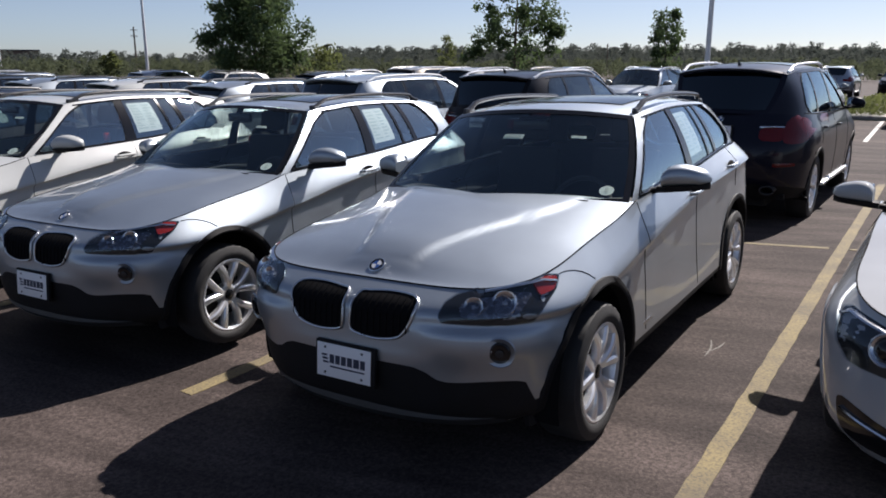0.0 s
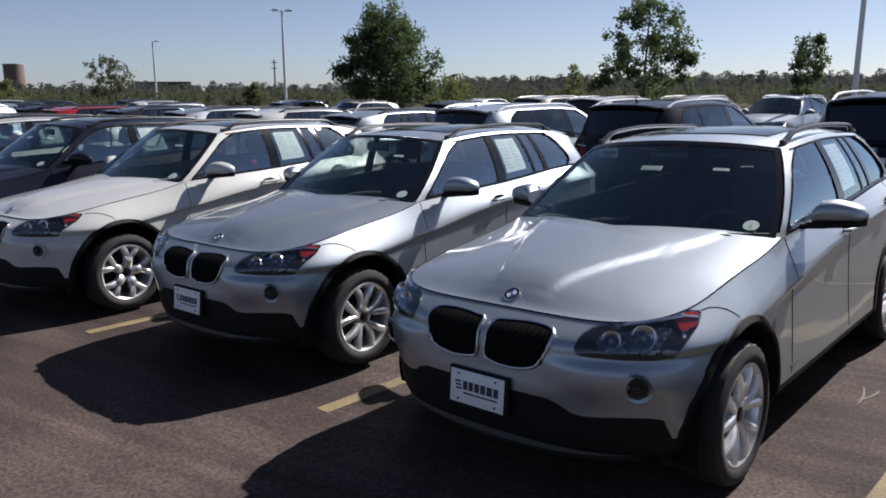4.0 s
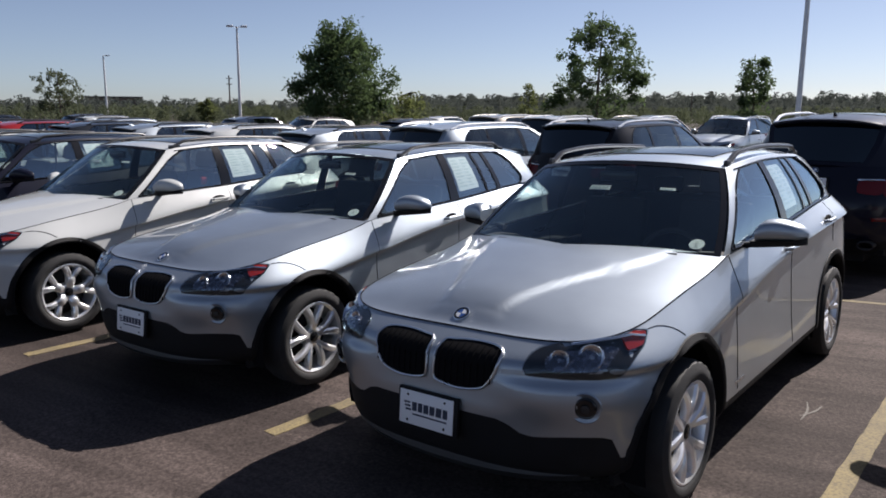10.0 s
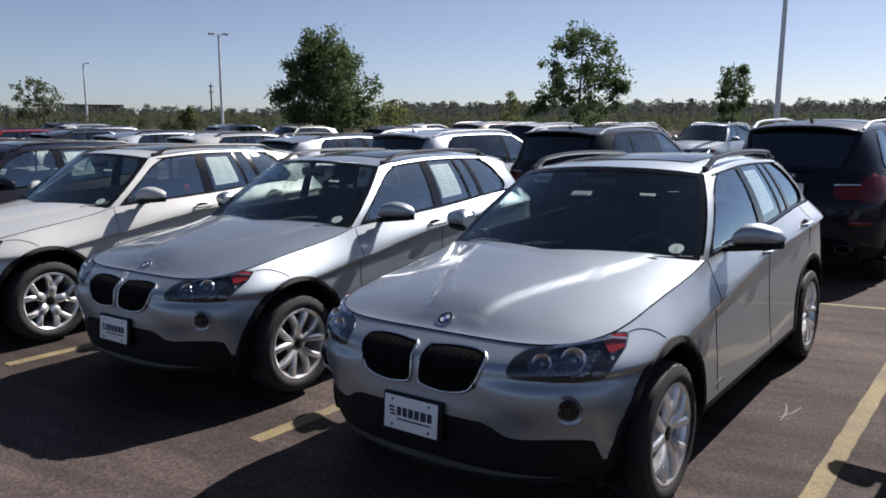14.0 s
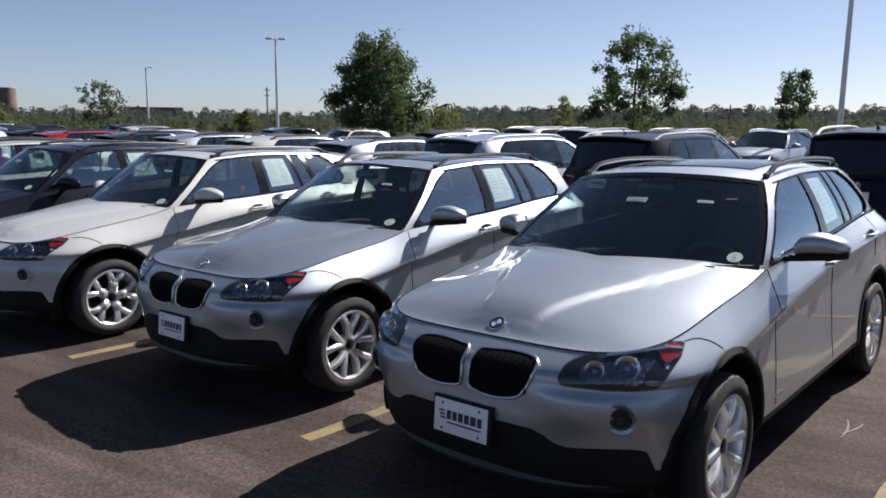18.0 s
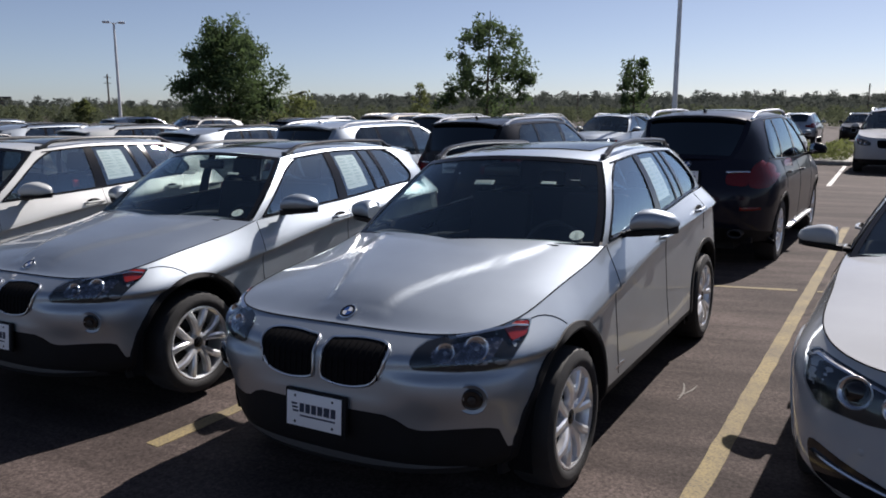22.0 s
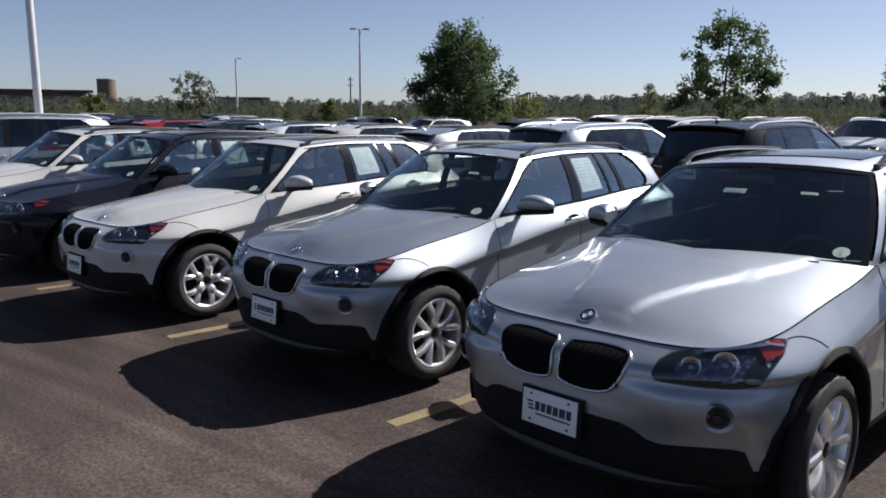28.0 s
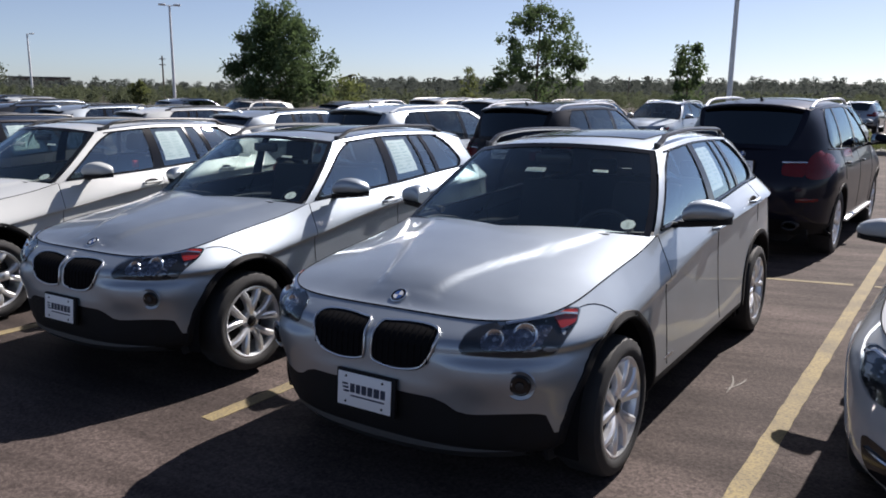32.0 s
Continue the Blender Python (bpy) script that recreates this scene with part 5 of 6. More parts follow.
def line(x0, y0, x1, y1, w=0.10, m=YELLOW, label="worn yellow parking line on asphalt"):
    bm = bmesh.new()
    d = Vector((x1 - x0, y1 - y0, 0))
    s = Vector((-d.y, d.x, 0)).normalized() * w / 2
    k = max(2, int(d.length / 0.12))
    rng = random.Random(int(x0 * 100 + y0))
    rows = []
    for i in range(k + 1):
        p = Vector((x0, y0, 0)) + d * (i / k)
        e0, e1 = 1 + rng.uniform(-0.08, 0.08), 1 + rng.uniform(-0.08, 0.08)
        p.z = ground_z(p.x, p.y)
        rise = Vector((0, 0, ground_z(p.x + 0.05, p.y) - p.z)) * (w * 10)
        rows.append([p + s * e0, p + s * e0 + Vector((0, 0, 0.004)) - rise, p - s * e1 + Vector((0, 0, 0.004)) + rise, p - s * e1])
    grid(bm, rows)
    fix(bm)
    return tagged(part("parking_line", bm, m, smooth=False), label, "road marking", "parking lines", "structure")


X_LINES = [1.45, -1.24, -3.73, -6.22, -8.7, -11.2]
for i, x in enumerate(X_LINES):
    line(x + (0.03 if i else 0.125), -1.0 + 0.17 * (1.24 + x) if i else -1.0, x - (0.16 if i else 0.195), 9.8, 0.098 if i else 0.104)
    line(x - 0.16, 4.74 + 0.17 * (x - 1.45), x - 2.55, 4.74 + 0.17 * (x - 3.9), 0.07)
line(1.47, 4.76, 4.0, 5.2, 0.07)



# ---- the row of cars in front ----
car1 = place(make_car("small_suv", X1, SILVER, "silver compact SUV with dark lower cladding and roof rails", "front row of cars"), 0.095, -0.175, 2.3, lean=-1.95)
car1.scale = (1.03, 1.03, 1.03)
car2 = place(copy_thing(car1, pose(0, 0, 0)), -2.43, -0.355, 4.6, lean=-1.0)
X1["tag"] = True
car3 = place(make_car("small_suv", X1, WHITE, "pearl white compact SUV with five-spoke wheels", "front row of cars", wheels="y"), -4.93, -0.93, 6.0, lean=-1.0)
X1["tag"] = False
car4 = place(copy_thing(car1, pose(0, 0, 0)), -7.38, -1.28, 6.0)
repaint(car4, SILVER, NAVY)
tagged(car4, "dark blue compact SUV between two white ones")
car5 = place(copy_thing(car3, pose(0, 0, 0)), -9.88, -1.63, 6.0)
tagged(car5, "white compact SUV beside a dark blue one")
sedan = place(make_car("sedan", SEDAN, PALE, "pale silver sedan with twin round headlamps", "front row of cars", wheels="ten"), 2.85, 0.52, lean=-1.95)

# ---- large SUVs ----
big = make_car("large_suv", X5, SILVER, "silver large SUV with bright roof rails", "parked SUVs", near=False, wheels="y")
place(big, -13.85, -2.45)
ROWS = [
    # front row, further along
    (-16.7, -2.95, -1, WHITE, "white large SUV in the front row"), (-19.4, -3.4, -1, NAVY, "dark blue large SUV in the front row"), (-22.1, -3.8, -1, BLACK, "black large SUV in the front row"),
    (-24.8, -4.2, -1, GREY, "graphite large SUV in the front row"), (-27.5, -4.6, -1, WHITE, "white large SUV far along the front row"), (-30.2, -5.0, -1, BLACK, "black large SUV far along the front row"),
    # second row, tails to the aisle of the first
    (-0.14, 9.45, 1, NAVY, "near-black blue large SUV with red tail lamps"), (-3.6, 9.75, 1, BLACK, "black large SUV with dark rear glass"), (-5.95, 8.85, 1, SILVER, "silver large SUV with dark rear glass"),
    # third row and beyond
    (1.1, 23.2, -1, PALE, "pale silver large SUV beside a planted island"), (-1.9, 21.5, 1, SILVER, "silver large SUV behind a graphite one"), (-3.6, 22.5, 1, WHITE, "white large SUV in the third row"), (-7.2, 20.5, -1, SILVER, "silver large SUV facing the aisle"),
    (-8.9, 21.5, 1, BEIGE, "beige large SUV in the third row"), (-10.2, 18.5, 1, WHITE, "white large SUV in the third row"), (-13.8, 20.6, 1, BEIGE, "beige large SUV in the third row"), 
    (-1.6, 46.0, -1, BLACK, "black large SUV on the far side of the island"), (1.2, 44.0, -1, GREY, "graphite large SUV on the far side of the island"), (-4.5, 47.0, 1, SILVER, "silver large SUV far across the lot"), (-9.0, 45.0, -1, WHITE, "white large SUV far across the lot"),
    (-5.5, 32.0, 1, GREY, "graphite large SUV near a young tree"),
    (4.6, 19.0, -1, BLACK, "black large SUV beside a white one"), (4.9, 9.6, -1, GREY, "graphite large SUV behind a white sedan"), 
]
small = make_car("small_suv", X1, SILVER, "silver compact SUV in the second row", "parked SUVs", near=False, plate=False)
place(small, -8.8, 8.35, 0, 1)
COMPACT = [(-11.5, 8.05, 1, WHITE, "white compact SUV with dark rear glass"), (-14.1, 7.75, 1, SILVER, "silver compact SUV in the second row"), (-16.7, 7.45, 1, GREY, "graphite compact SUV in the second row"),
           (-19.6, 6.95, 1, RED, "red compact SUV in the second row"), (-21.9, 6.85, 1, BLACK, "black compact SUV in the second row"), (-24.5, 6.5, 1, NAVY, "dark blue compact SUV in the second row"),
           (-27.1, 6.2, 1, BLACK, "black compact SUV in the second row"), (-29.7, 5.9, 1, SILVER, "silver compact SUV at the end of the second row"), (-17.5, 19.5, 1, BLACK, "black compact SUV in the third row"),
           (-27.0, 19.0, 1, SILVER, "silver compact SUV far back"), (-31.0, 22.0, -1, GREY, "graphite compact SUV far back"), (-33.0, 9.0, 1, BLACK, "black compact SUV far back"), (-41.0, 9.0, 1, SILVER, "silver compact SUV far back"),
           (-21.6, 14.5, -1, WHITE, "white compact SUV with bright rails"),
           (-23.5, 11.2, 1, SILVER, "silver compact SUV in the third row"),
           (-35.0, 16.0, 1, WHITE, "white compact SUV far back"),
           (-38.0, 12.0, 1, NAVY, "dark blue compact SUV far back"),
           (-46.0, 20.0, 1, GREY, "graphite compact SUV far back"),
           (-52.0, 14.0, 1, WHITE, "white compact SUV far back"),
           (-16.0, 34.0, 1, SILVER, "silver compact SUV far across the lot"),
           (-21.0, 32.0, 1, BLACK, "black compact SUV far across the lot"),
           (-26.0, 31.0, 1, WHITE, "white compact SUV far across the lot")]
rng = random.Random(3)
for x, y, f, c, lab in COMPACT:
    o = place(copy_thing(small, pose(0, 0, 0)), x, y, rng.uniform(-0.8, 0.8), f)
    if c is not SILVER:
        repaint(o, SILVER, c)
    tagged(o, lab)
for x, y, f, c, lab in ROWS:
    o = place(copy_thing(big, pose(0, 0, 0)), x, y, rng.uniform(-0.8, 0.8), f)
    if c is not SILVER:
        repaint(o, SILVER, c)
    tagged(o, lab)
    o.scale.z = 1.07 if "red tail lamps" in lab else 1.12 if "planted island" in lab else 0.96 if (x, f) == (-5.95, 1) else 1.0

# ---- lamp posts and poles ----
POLE = mat("white_painted_steel", (0.62, 0.63, 0.64), 0.45, metal=0.2, vary=0.08, scale=5)
CONCRETE = mat("concrete", (0.36, 0.35, 0.33), 0.9, vary=0.2, scale=9, bump=0.4, bscale=90)
WOODPOLE = mat("weathered_pole_wood", (0.10, 0.08, 0.065), 0.9, vary=0.3, scale=12)


def lamp_post(x, y, h, r=0.10, heads=2, turn=0.0, label="tall white steel lamp post on a concrete foot"):
    root = empty("lamp_post")
    tagged(root, label, "lamp post", "lamp posts")
    root.matrix_basis = pose(x, y, 0, 0, 0, turn)
    bm = bmesh.new()
    lathe(bm, [(0.0, 0.30), (0.72, 0.30), (0.75, 0.27), (0.75, 0.001)], 24, "z")
    fix(bm)
    part("footing", bm, CONCRETE, root, "round concrete footing")
    bm = bmesh.new()
    tube(bm, [(0, 0, 0.74), (0, 0, h * 0.5), (0, 0, h)], [r, r * 0.85, r * 0.6], 12)
    fix(bm)
    part("pole", bm, POLE, root)
    bm = bmesh.new()
    box(bm, -r * 1.7, -r * 1.7, 0.75, r * 1.7, r * 1.7, 0.79, 0.01)
    part("base_plate", bm, POLE, root)
    for s in ((-1, 1) if heads == 2 else (1,)):
        bm = bmesh.new()
        tube(bm, [(s * 0.02, 0, h - 0.10), (s * 0.18, 0, h - 0.03), (s * 0.34, 0, h)], 0.03, 8)
        a = part("arm", bm, POLE, root)
        bm = bmesh.new()
        box(bm, s * 0.58 - 0.27, -0.17, h - 0.06, s * 0.58 + 0.27, 0.17, h + 0.10, 0.05)
        part("lamp_head", bm, POLE, a)
    return root


lamp_post(-54.0, 34.6, 8.75, 0.13, 2, 60)
lamp_post(-104.4, 46.8, 9.2, 0.16, 1, 60)
lamp_post(-17.2, 0.75, 9.5, 0.095, 2, 40)
lamp_post(-87.6, 0.3, 6.4, 0.14, 1, 100)
lamp_post(-6.1, 25.35, 9.5, 0.10, 2, 20)


def utility_pole(x, y, h, arms=2):
    root = empty("utility_pole")
    tagged(root, "weathered wooden utility pole with cross arms", "utility pole", "utility poles")
    root.matrix_basis = pose(x, y, 0, 0, 0, 70)
    bm = bmesh.new()
    tube(bm, [(0, 0, 0), (0, 0, h)], [0.19, 0.13], 10)
    part("pole", bm, WOODPOLE, root)
    for k in range(arms):
        bm = bmesh.new()
        box(bm, -0.6, -0.06, h - 0.65 - 1.1 * k, 0.6, 0.06, h - 0.5 - 1.1 * k, 0.02)
        part("cross_arm", bm, WOODPOLE, root)


utility_pole(-131.2, 84.5, 8.6)
utility_pole(-76.4, 180.4, 6.8, 1)
utility_pole(-12.2, 196.0, 8.0, 1)

# ---- trees ----
BARK = mat("bark", (0.085, 0.065, 0.05), 0.9, vary=0.3, scale=15, bump=0.6, bscale=60)


def leaf_mat(name, color, through, lo=0.55, hi=1.5):
    m = mat(name, color, 0.8, vary=0.0, spec=0.12)
    nt = m.node_tree
    b = nt.nodes["Principled BSDF"]
    g = nt.nodes.new("ShaderNodeNewGeometry")
    mr = nt.nodes.new("ShaderNodeMapRange")
    mr.inputs[3].default_value, mr.inputs[4].default_value = lo, hi
    nt.links.new(g.outputs["Random Per Island"], mr.inputs[0])
    sc = nt.nodes.new("ShaderNodeVectorMath")
    sc.operation = "SCALE"
    sc.inputs[0].default_value = color
    nt.links.new(mr.outputs[0], sc.inputs["Scale"])
    nt.links.new(sc.outputs[0], b.inputs["Base Color"])
    t = nt.nodes.new("ShaderNodeBsdfTranslucent")
    t.inputs[0].default_value = (*through, 1)
    ad = nt.nodes.new("ShaderNodeMixShader")
    ad.inputs[0].default_value = 0.35
    out = nt.nodes["Material Output"]
    nt.links.new(b.outputs[0], ad.inputs[1])
    nt.links.new(t.outputs[0], ad.inputs[2])
    nt.links.new(ad.outputs[0], out.inputs[0])
    return m


LEAF = leaf_mat("green_leaves", (0.060, 0.092, 0.044), (0.12, 0.175, 0.07))
LEAF_LIGHT = leaf_mat("yellow_green_leaves", (0.11, 0.13, 0.055), (0.20, 0.23, 0.08))
# Far foliage: distance haze is put into this paler, greyer leaf colour.
LEAF_HAZE = leaf_mat("hazy_grey_leaves", (0.085, 0.098, 0.088), (0.11, 0.125, 0.105), 0.85, 1.15)
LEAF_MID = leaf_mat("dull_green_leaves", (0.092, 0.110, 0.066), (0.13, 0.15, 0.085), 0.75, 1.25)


def leaf_mesh(name, centres, size, rg, material, parent=None, label=""):
    """Small folded leaves, two faces each, round the given centres."""
    n = len(centres)
    c = np.array(centres, dtype=float)
    a = rg.normal(size=(n, 3))
    a /= np.linalg.norm(a, axis=1)[:, None]
    b = np.cross(a, rg.normal(size=(n, 3)))
    b /= np.linalg.norm(b, axis=1)[:, None]
    s = (size * rg.uniform(0.6, 1.35, n))[:, None]
    fold = np.cross(a, b) * s * 0.18
    v = np.stack([c - a * s, c + b * s * 0.5 + fold, c + a * s, c - b * s * 0.5 + fold], 1).reshape(-1, 3)
    i = np.arange(n) * 4
    f = np.concatenate([np.stack([i, i + 1, i + 2], 1), np.stack([i, i + 2, i + 3], 1)])
    me = bpy.data.meshes.new(name)
    me.from_pydata(v.tolist(), [], f.tolist())
    me.materials.append(material)
    ob = new(name, me)
    ob.parent = parent
    if label:
        ob["label"] = label
    return ob


def tree(x, y, h, crown, seed, leaves, size, material, label, low=0.28, sparse=0.5, narrow=1.0, trunk=0.10, fill=0, arms=()):
    """A tapered trunk with rising limbs, twigs and leaves in uneven clumps with gaps."""
    root = empty("tree")
    tagged(root, label, "tree", "trees")
    root.location = (x, y, 0)
    rg = np.random.RandomState(seed)
    rnd = random.Random(seed)
    bm = bmesh.new()
    top = Vector((rnd.uniform(-0.2, 0.2), rnd.uniform(-0.2, 0.2), h * 0.93))
    tr = [Vector((0, 0, 0)).lerp(top, t) + Vector((0.05 * math.sin(5 * t + seed), 0.05 * math.cos(4 * t + seed), 0)) * h * 0.15 for t in (i / 8 for i in range(9))]
    tube(bm, tr, [trunk * (1.25 if i == 0 else 1 - 0.105 * i) for i in range(9)], 9)
    fix(bm)
    part("trunk", bm, BARK, root)
    pts = []
    limbs = int(15 + h)
    for k in range(limbs):
        t = lerp(low, 0.95, (k + rnd.random() * 0.8) / limbs)
        base = tr[min(8, int(t * 8))]
        ang = k * 2.4 + rnd.uniform(-0.5, 0.5)
        prof = math.sin(math.pi * min(1, max(0.0, (t - low) / (1 - low)) * 0.8 + 0.22)) ** 0.7
        reach = crown * narrow * prof * rnd.uniform(0.6, 1.12)
        rise = rnd.uniform(0.0, 0.5) * reach + 0.05 * h * (1 - t)
        end = base + Vector((math.cos(ang) * reach, math.sin(ang) * reach, rise))
        mid = base.lerp(end, 0.5) + Vector((0, 0, -0.06 * reach))
        q = [base, base.lerp(mid, 0.6), mid, mid.lerp(end, 0.55), end]
        r0 = trunk * 0.42 * (1 - 0.6 * t)
        bm = bmesh.new()
        tube(bm, q, [r0, r0 * 0.8, r0 * 0.6, r0 * 0.4, r0 * 0.2], 6)
        for j in range(7):
            u = rnd.uniform(0.35, 1.0)
            p = q[min(3, int(u * 4))].lerp(q[min(4, int(u * 4) + 1)], u * 4 - int(u * 4))
            d = Vector((rnd.gauss(0, 1), rnd.gauss(0, 1), rnd.gauss(0.25, 0.7))).normalized() * rnd.uniform(0.25, 0.6) * (0.35 + 0.25 * crown)
            tube(bm, [p, p + d * 0.5 + Vector((0, 0, 0.03)), p + d], [r0 * 0.25, r0 * 0.18, r0 * 0.08], 4)
            if rnd.random() > 0.15 * sparse:
                pts.append((p + d * rnd.uniform(0.5, 1.05), rnd.uniform(0.5, 1.2)))
            if sparse < 0.7:
                pts.append((p + d * 0.4, rnd.uniform(0.5, 1.0)))
        part("limb", bm, BARK, root)
    # clumps that fill the crown, with holes
    lobes = []
    for i in range(int(fill / 11)):
        z = 1 - 1.9 * (i + 0.5) / int(fill / 11)
        a = i * 2.4 + rnd.uniform(-0.4, 0.4)
        d = rnd.uniform(0.55, 1.0)
        c = math.sqrt(max(0, 1 - z * z))
        lobes.append((Vector((c * math.cos(a), c * math.sin(a), z)) * d, rnd.uniform(0.13, 0.26)))
    for at, r in arms:
        lobes += [(Vector(at) * u, r * (1.25 - 0.4 * u)) for u in (0.55, 0.75, 0.9, 1.0)]
    for at, r in lobes:
        for _ in range(11):
            u = at + Vector((rnd.gauss(0, r * 0.6), rnd.gauss(0, r * 0.6), rnd.gauss(0, r * 0.5)))
            k = 1.0 - 0.35 * max(0, min(1, u.z))
            pts.append((Vector((u.x * crown * narrow * k, u.y * crown * narrow * k, h * (0.5 + low * 0.5) + u.z * h * (0.48 - low * 0.5))), rnd.uniform(0.45, 1.0)))
    for _ in range(int(fill * 0.3)):
        u = Vector((rnd.gauss(0, 1), rnd.gauss(0, 1), rnd.gauss(0, 1))).normalized() * rnd.uniform(0.1, 0.72)
        p = Vector((u.x * crown * narrow, u.y * crown * narrow, h * (0.5 + low * 0.5) + u.z * h * (0.48 - low * 0.5)))
        p.x *= 1.0 - 0.35 * max(0, u.z)
        p.y *= 1.0 - 0.35 * max(0, u.z)
        if noise.noise(p * 0.9 + Vector((seed, 0, 0))) > (-0.22 if sparse < 0.7 else 0.06):
            pts.append((p, rnd.uniform(0.6, 1.2)))
    per = max(4, leaves // len(pts))
    spread = (0.17 if sparse < 0.7 else 0.12) * (0.6 + 0.25 * crown)
    cs = np.concatenate([np.array(p)[None] + rg.normal(size=(int(per * w) + 1, 3)) * spread * w for p, w in pts])
    leaf_mesh("crown", cs, size, rg, material, root)
    return root


tree(-24.6, 20.3, 6.0, 2.2, 4, 26000, 0.085, LEAF, "broad green tree with a dense rounded crown", 0.17, 0.3, trunk=0.13, fill=330, arms=[((-0.62, -0.70, -0.28), 0.17), ((0.42, 0.48, -0.62), 0.2)])
tree(-15.5, 27.8, 6.8, 2.15, 9, 11500, 0.085, LEAF, "upright green tree with an open airy crown", 0.22, 1.0, trunk=0.09, fill=120, arms=[((-0.8, -0.55, -0.72), 0.17), ((0.75, 0.5, -0.4), 0.16)])
tree(-9.5, 30.5, 4.65, 0.95, 12, 4200, 0.072, LEAF, "young slender green tree", 0.34, 0.9, trunk=0.05, fill=33)
tree(-31.9, 45.8, 4.4, 0.95, 15, 1500, 0.10, LEAF_LIGHT, "small pale green tree", 0.2, 1.0, trunk=0.05)
tree(-67.0, 25.0, 5.6, 2.5, 18, 2300, 0.13, LEAF_MID, "grey-green tree with a loose wide crown", 0.22, 1.0, trunk=0.08)
tree(-82.6, 1.6, 4.2, 2.2, 21, 3000, 0.15, LEAF_LIGHT, "pale green tree beside a low building", 0.15, 0.7, trunk=0.08)
tree(-74.2, 43.8, 3.4, 1.4, 24, 2000, 0.14, LEAF_LIGHT, "small pale green tree behind parked cars", 0.15, 0.7, trunk=0.06)
tree(-74.7, 18.3, 3.3, 2.0, 27, 3000, 0.14, LEAF_LIGHT, "yellow-green bushy tree near the tower", 0.08, 0.3, trunk=0.07)
tree(-27.6, 27.5, 2.9, 1.6, 29, 3000, 0.09, LEAF_LIGHT, "low leafy tree behind the broad one", 0.1, 0.4, trunk=0.06)


# woods far behind the lot, and the low hills
def woods(name, n, r0, r1, a0, a1, h0, h1, seed, material, label, per=140, fine=0.036):
    rg = np.random.RandomState(seed)
    ang = rg.uniform(a0, a1, n)
    rad = rg.uniform(r0, r1, n)
    h = rg.uniform(h0, h1, n)
    cx, cy = 2.2 - rad * np.sin(ang), -3.4 + rad * np.cos(ang)
    k = rg.normal(size=(n, per, 3)) * 0.42
    k[:, :, 2] = rg.uniform(0.05, 1.0, (n, per)) ** 0.8
    w = h[:, None] * (0.55 * np.sqrt(np.clip(1.08 - k[:, :, 2], 0.05, 1)))
    c = np.stack([cx[:, None] + k[:, :, 0] * w, cy[:, None] + k[:, :, 1] * w, k[:, :, 2] * h[:, None]], 2).reshape(-1, 3)
    ob = leaf_mesh(name, c, (h1 + h0) * fine, rg, material)
    return tagged(ob, label, "woods", kind="stuff")


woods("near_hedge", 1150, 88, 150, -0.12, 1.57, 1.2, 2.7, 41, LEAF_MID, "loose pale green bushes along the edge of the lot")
# The far woods and ridge carry their haze in the leaf colour.
woods("far_woods", 2600, 190, 400, -0.5, 1.75, 2.6, 5.4, 42, LEAF_HAZE, "far woods beyond the parking lot in haze-greyed green")
woods("ridge_woods", 1500, 620, 900, -0.6, 0.75, 10.0, 18.0, 43, LEAF_HAZE, "wooded low ridge on the horizon")
# Unseen ring of woods, added behind the camera to close off the reflections.
woods("unseen_woods_behind", 500, 120, 260, 1.75, 5.85, 3.0, 7.0, 44, LEAF_HAZE, "unseen woods added behind the camera for reflections", 30)

HILL = mat("wooded_hill", (0.022, 0.026, 0.022), 0.95, vary=0.4, scale=0.02)
bm = bmesh.new()
rows = []
for r, lift in ((700, 0.0), (900, 0.55), (1200, 1.0), (1700, 0.9), (2300, 0.0)):
    row = []
    for i in range(121):
        a = lerp(-0.9, 1.9, i / 120)
        hgt = (17 + 7 * noise.noise(Vector((a * 3.1, 0.3, 0))) + 3 * noise.noise(Vector((a * 11, 1.3, 0)))) * smoothstep(1.25, 0.2, a) + 3
        row.append((2.2 - r * math.sin(a), -3.4 + r * math.cos(a), hgt * lift - (0.5 if lift == 0 else 0)))
    rows.append(row)
grid(bm, rows)
fix(bm)
tagged(part("hills", bm, HILL), "low dry hills on the horizon", "hills", kind="structure")

# ---- buildings ----
WALL_BROWN = mat("brown_brick_wall", (0.16, 0.12, 0.10), 0.9, vary=0.15, scale=0.6, bump=0.2, bscale=12)
WALL_PALE = mat("pale_metal_wall", (0.52, 0.53, 0.53), 0.6, vary=0.06, scale=0.5)
ROOF_DARK = mat("dark_roof_sheet", (0.05, 0.05, 0.052), 0.6, vary=0.2, scale=0.3)
PANE = mat("dark_window_pane", (0.03, 0.04, 0.05), 0.08, coat=0.5)


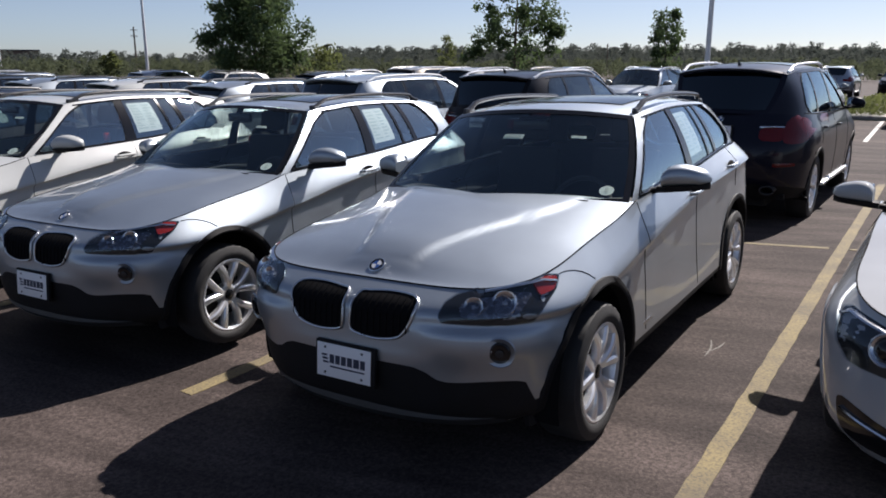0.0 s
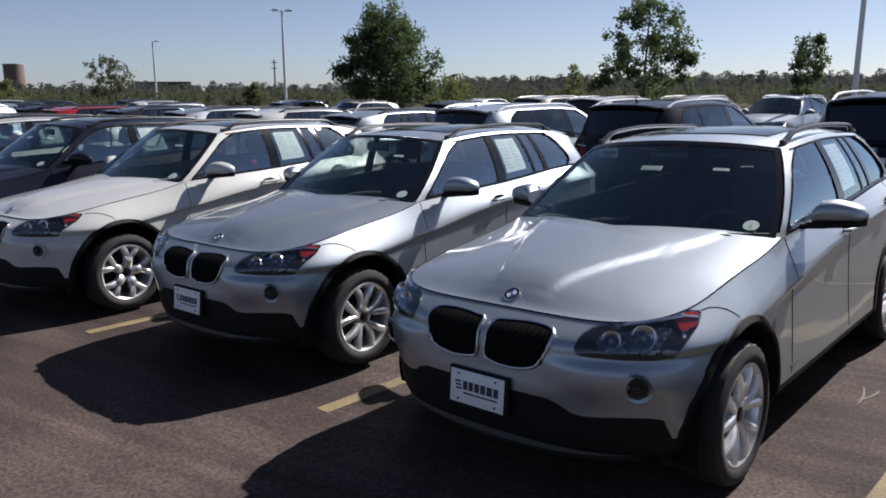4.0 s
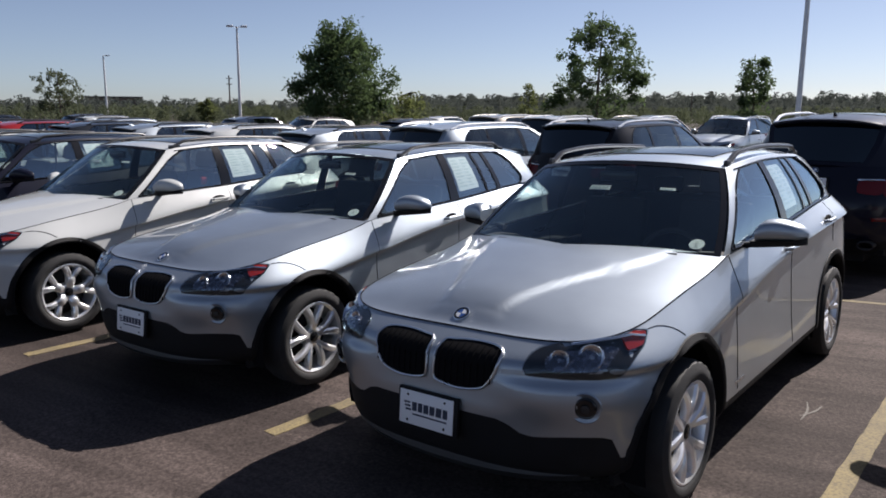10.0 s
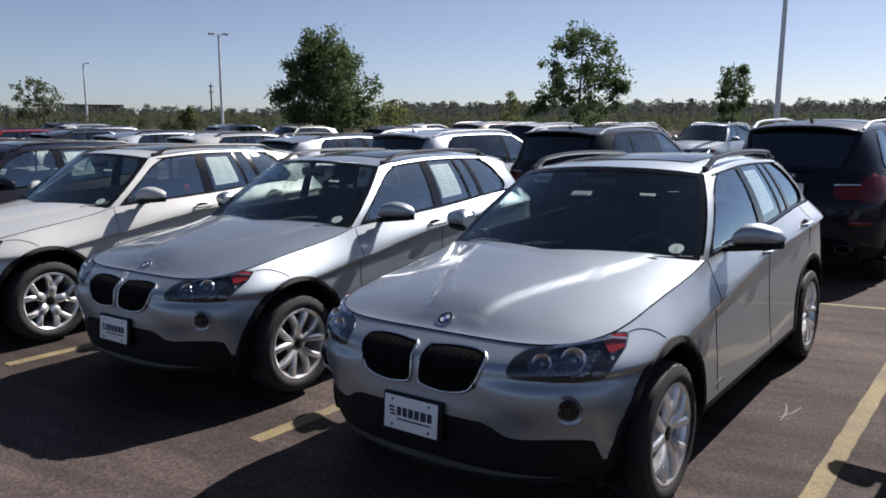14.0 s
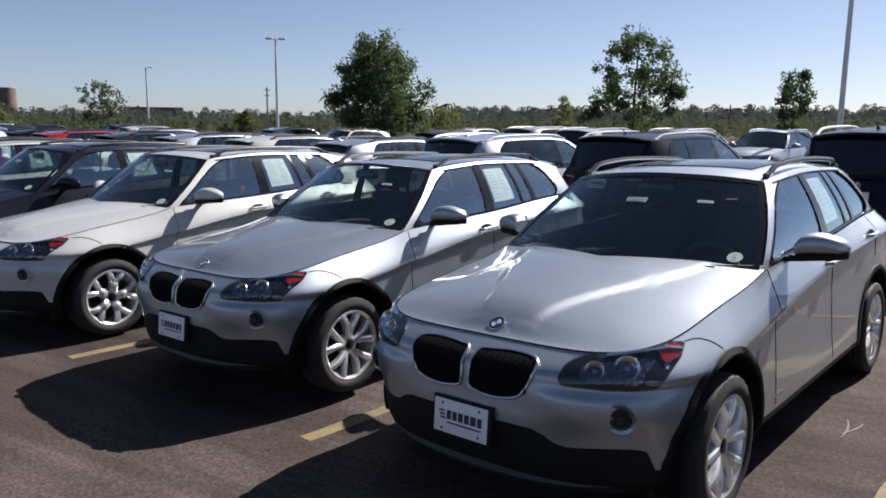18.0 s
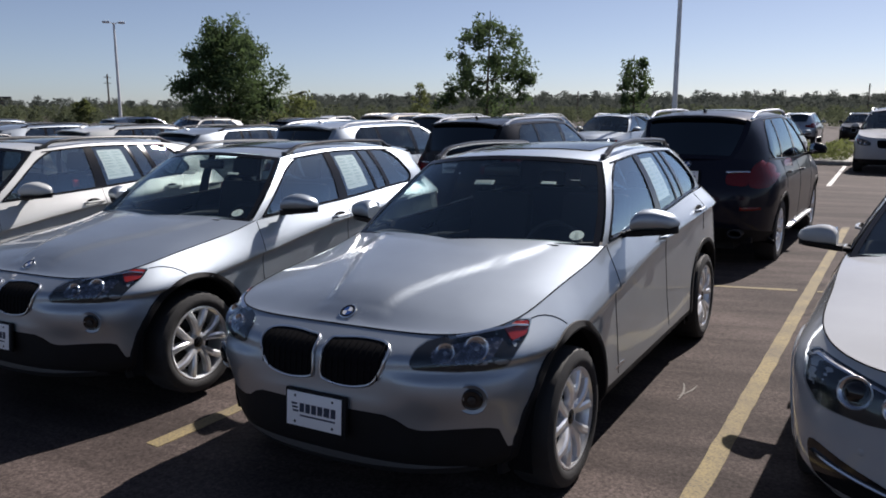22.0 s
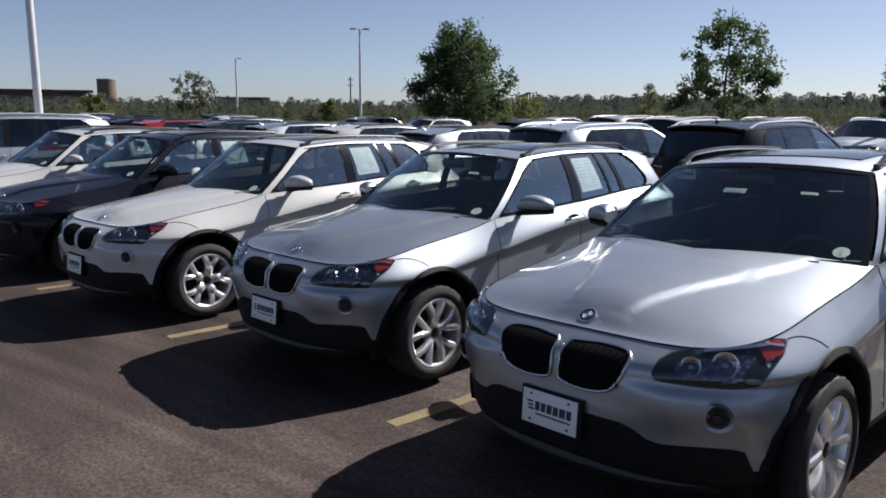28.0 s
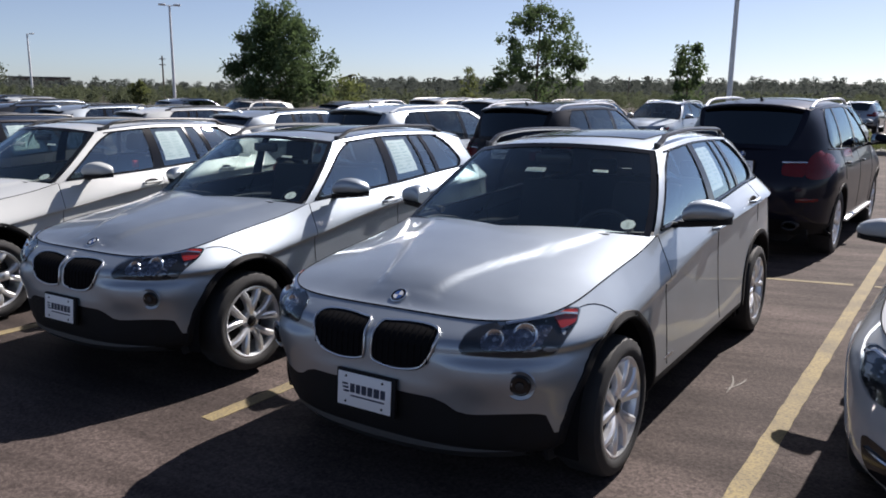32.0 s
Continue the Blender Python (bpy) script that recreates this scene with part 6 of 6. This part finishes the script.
def building(name, x0, y0, x1, y1, depth, h, wall, label, bays, roof_over=1.0, roof_h=1.2):
    """A long low block between two points of its front, with a flat roof and a band of windows."""
    root = empty(name)
    tagged(root, label, "building")
    d = Vector((x1 - x0, y1 - y0, 0))
    L = d.length
    root.matrix_basis = pose(x0, y0, 0, 0, 0, math.degrees(math.atan2(d.y, d.x)))
    bm = bmesh.new()
    box(bm, 0, 0, 0, L, depth, h)
    part("wall", bm, wall, root, smooth=False)
    bm = bmesh.new()
    box(bm, -roof_over, -roof_over, h, L + roof_over, depth + roof_over, h + roof_h, 0.1)
    part("roof", bm, ROOF_DARK, root, smooth=False)
    for k in range(bays):
        bm = bmesh.new()
        a, b = L * (k + 0.15) / bays, L * (k + 0.85) / bays
        box(bm, a, -0.08, h * 0.35, b, 0.12, h * 0.8)
        w = part("window", bm, PANE, root, smooth=False)
        bm = bmesh.new()
        box(bm, a - 0.1, -0.14, h * 0.33, b + 0.1, 0.05, h * 0.35)
        part("sill", bm, WALL_PALE, w, smooth=False)
    return root


building("long_building", -373.4, 48.6, -364.6, 97, 40, 8.6, WALL_BROWN, "long low brown building with a dark flat roof", 14, 3, 1.2)
building("low_building", -299.8, 130.5, -291, 149, 20, 6.4, WALL_BROWN, "low brown building beyond the woods", 8, 0.6, 0.5)
building("low_building", -112, -24, -107.5, 4.0, 24, 2.2, WALL_PALE, "pale low shed at the edge of the lot", 7, 0.5, 0.35)
root = empty("tower")
tagged(root, "round brown masonry tower beside the long building", "tower")
root.location = (-361.6, 105.5, 0)
bm = bmesh.new()
lathe(bm, [(0.0, 4.1), (14.6, 4.0), (14.6, 3.6), (14.2, 0.01)], 40, "z")
fix(bm)
part("wall", bm, WALL_BROWN, root)
bm = bmesh.new()
lathe(bm, [(14.55, 4.15), (14.9, 4.15), (14.9, 3.7), (14.55, 3.7)], 40, "z")
fix(bm)
part("coping", bm, CONCRETE, root)
root = empty("roof_sign_frame")
tagged(root, "small pitched steel sign frame on posts", "sign frame")
root.location = (-100.7, 105.4, 0)
for k in range(4):
    bm = bmesh.new()
    box(bm, -1.2 + 0.8 * k - 0.12, -0.12, 0, -1.2 + 0.8 * k + 0.12, 0.12, 5.0)
    part("post", bm, DARKMETAL, root)
bm = bmesh.new()
box(bm, -1.6, -0.5, 5.0, 1.6, 0.5, 5.3, 0.05, m=Matrix.Rotation(radians(-14), 4, "Y") @ Matrix.Translation((0, 0, 0)))
part("canopy", bm, DARKMETAL, root)

# ---- planted island ----
bm = bmesh.new()
box(bm, -6.0, 25.6, 0.0, -0.1, 29.5, 0.15, 0.03)
tagged(part("island_kerb", bm, CONCRETE), "pale concrete kerb of a planted island", "kerb", kind="structure")
rg = np.random.RandomState(7)
c = np.stack([rg.uniform(-5.8, -0.3, 6000), rg.uniform(25.8, 29.3, 6000), np.zeros(6000)], 1)
c[:, 2] = 0.16 + rg.uniform(0, 1, 6000) * (0.35 + 0.3 * np.sin(c[:, 0] * 2.1) ** 2)
tagged(leaf_mesh("shrubs", c, 0.06, rg, LEAF_LIGHT), "low yellow-green shrubs on an island", "shrubs", kind="stuff")

WHITELINE = mat("worn_white_paint", (0.5, 0.5, 0.48), 0.8, vary=0.2, scale=30)
line(0.15, 17.4, -0.25, 25.4, 0.11, WHITELINE, "worn white parking line beside the island")

# a pale scuff on the asphalt
CHALK = mat("pale_scuff", (0.16, 0.15, 0.135), 0.9, vary=0.3, scale=60)
for k, (dx, dy, a, L) in enumerate(((0.0, 0.0, 1.75, 0.34), (0.035, 0.02, 1.35, 0.26))):
    bm = bmesh.new()
    rows = []
    for i in range(9):
        t = i / 8
        w = 0.007 * math.sin(math.pi * (0.1 + 0.8 * t))
        c = Vector((1.10 + dx + L * (t - 0.5) * math.cos(a) + 0.02 * math.sin(3 * t), 1.30 + dy + L * (t - 0.5) * math.sin(a), 0.0))
        c.z = ground_z(c.x, c.y) + 0.005
        rows.append([c + Vector((w, 0, 0)), c - Vector((w, 0, 0))])
    grid(bm, rows)
    tagged(part("scuff_mark", bm, CHALK), "pale chalky scuff on the asphalt", "scuff", kind="structure")
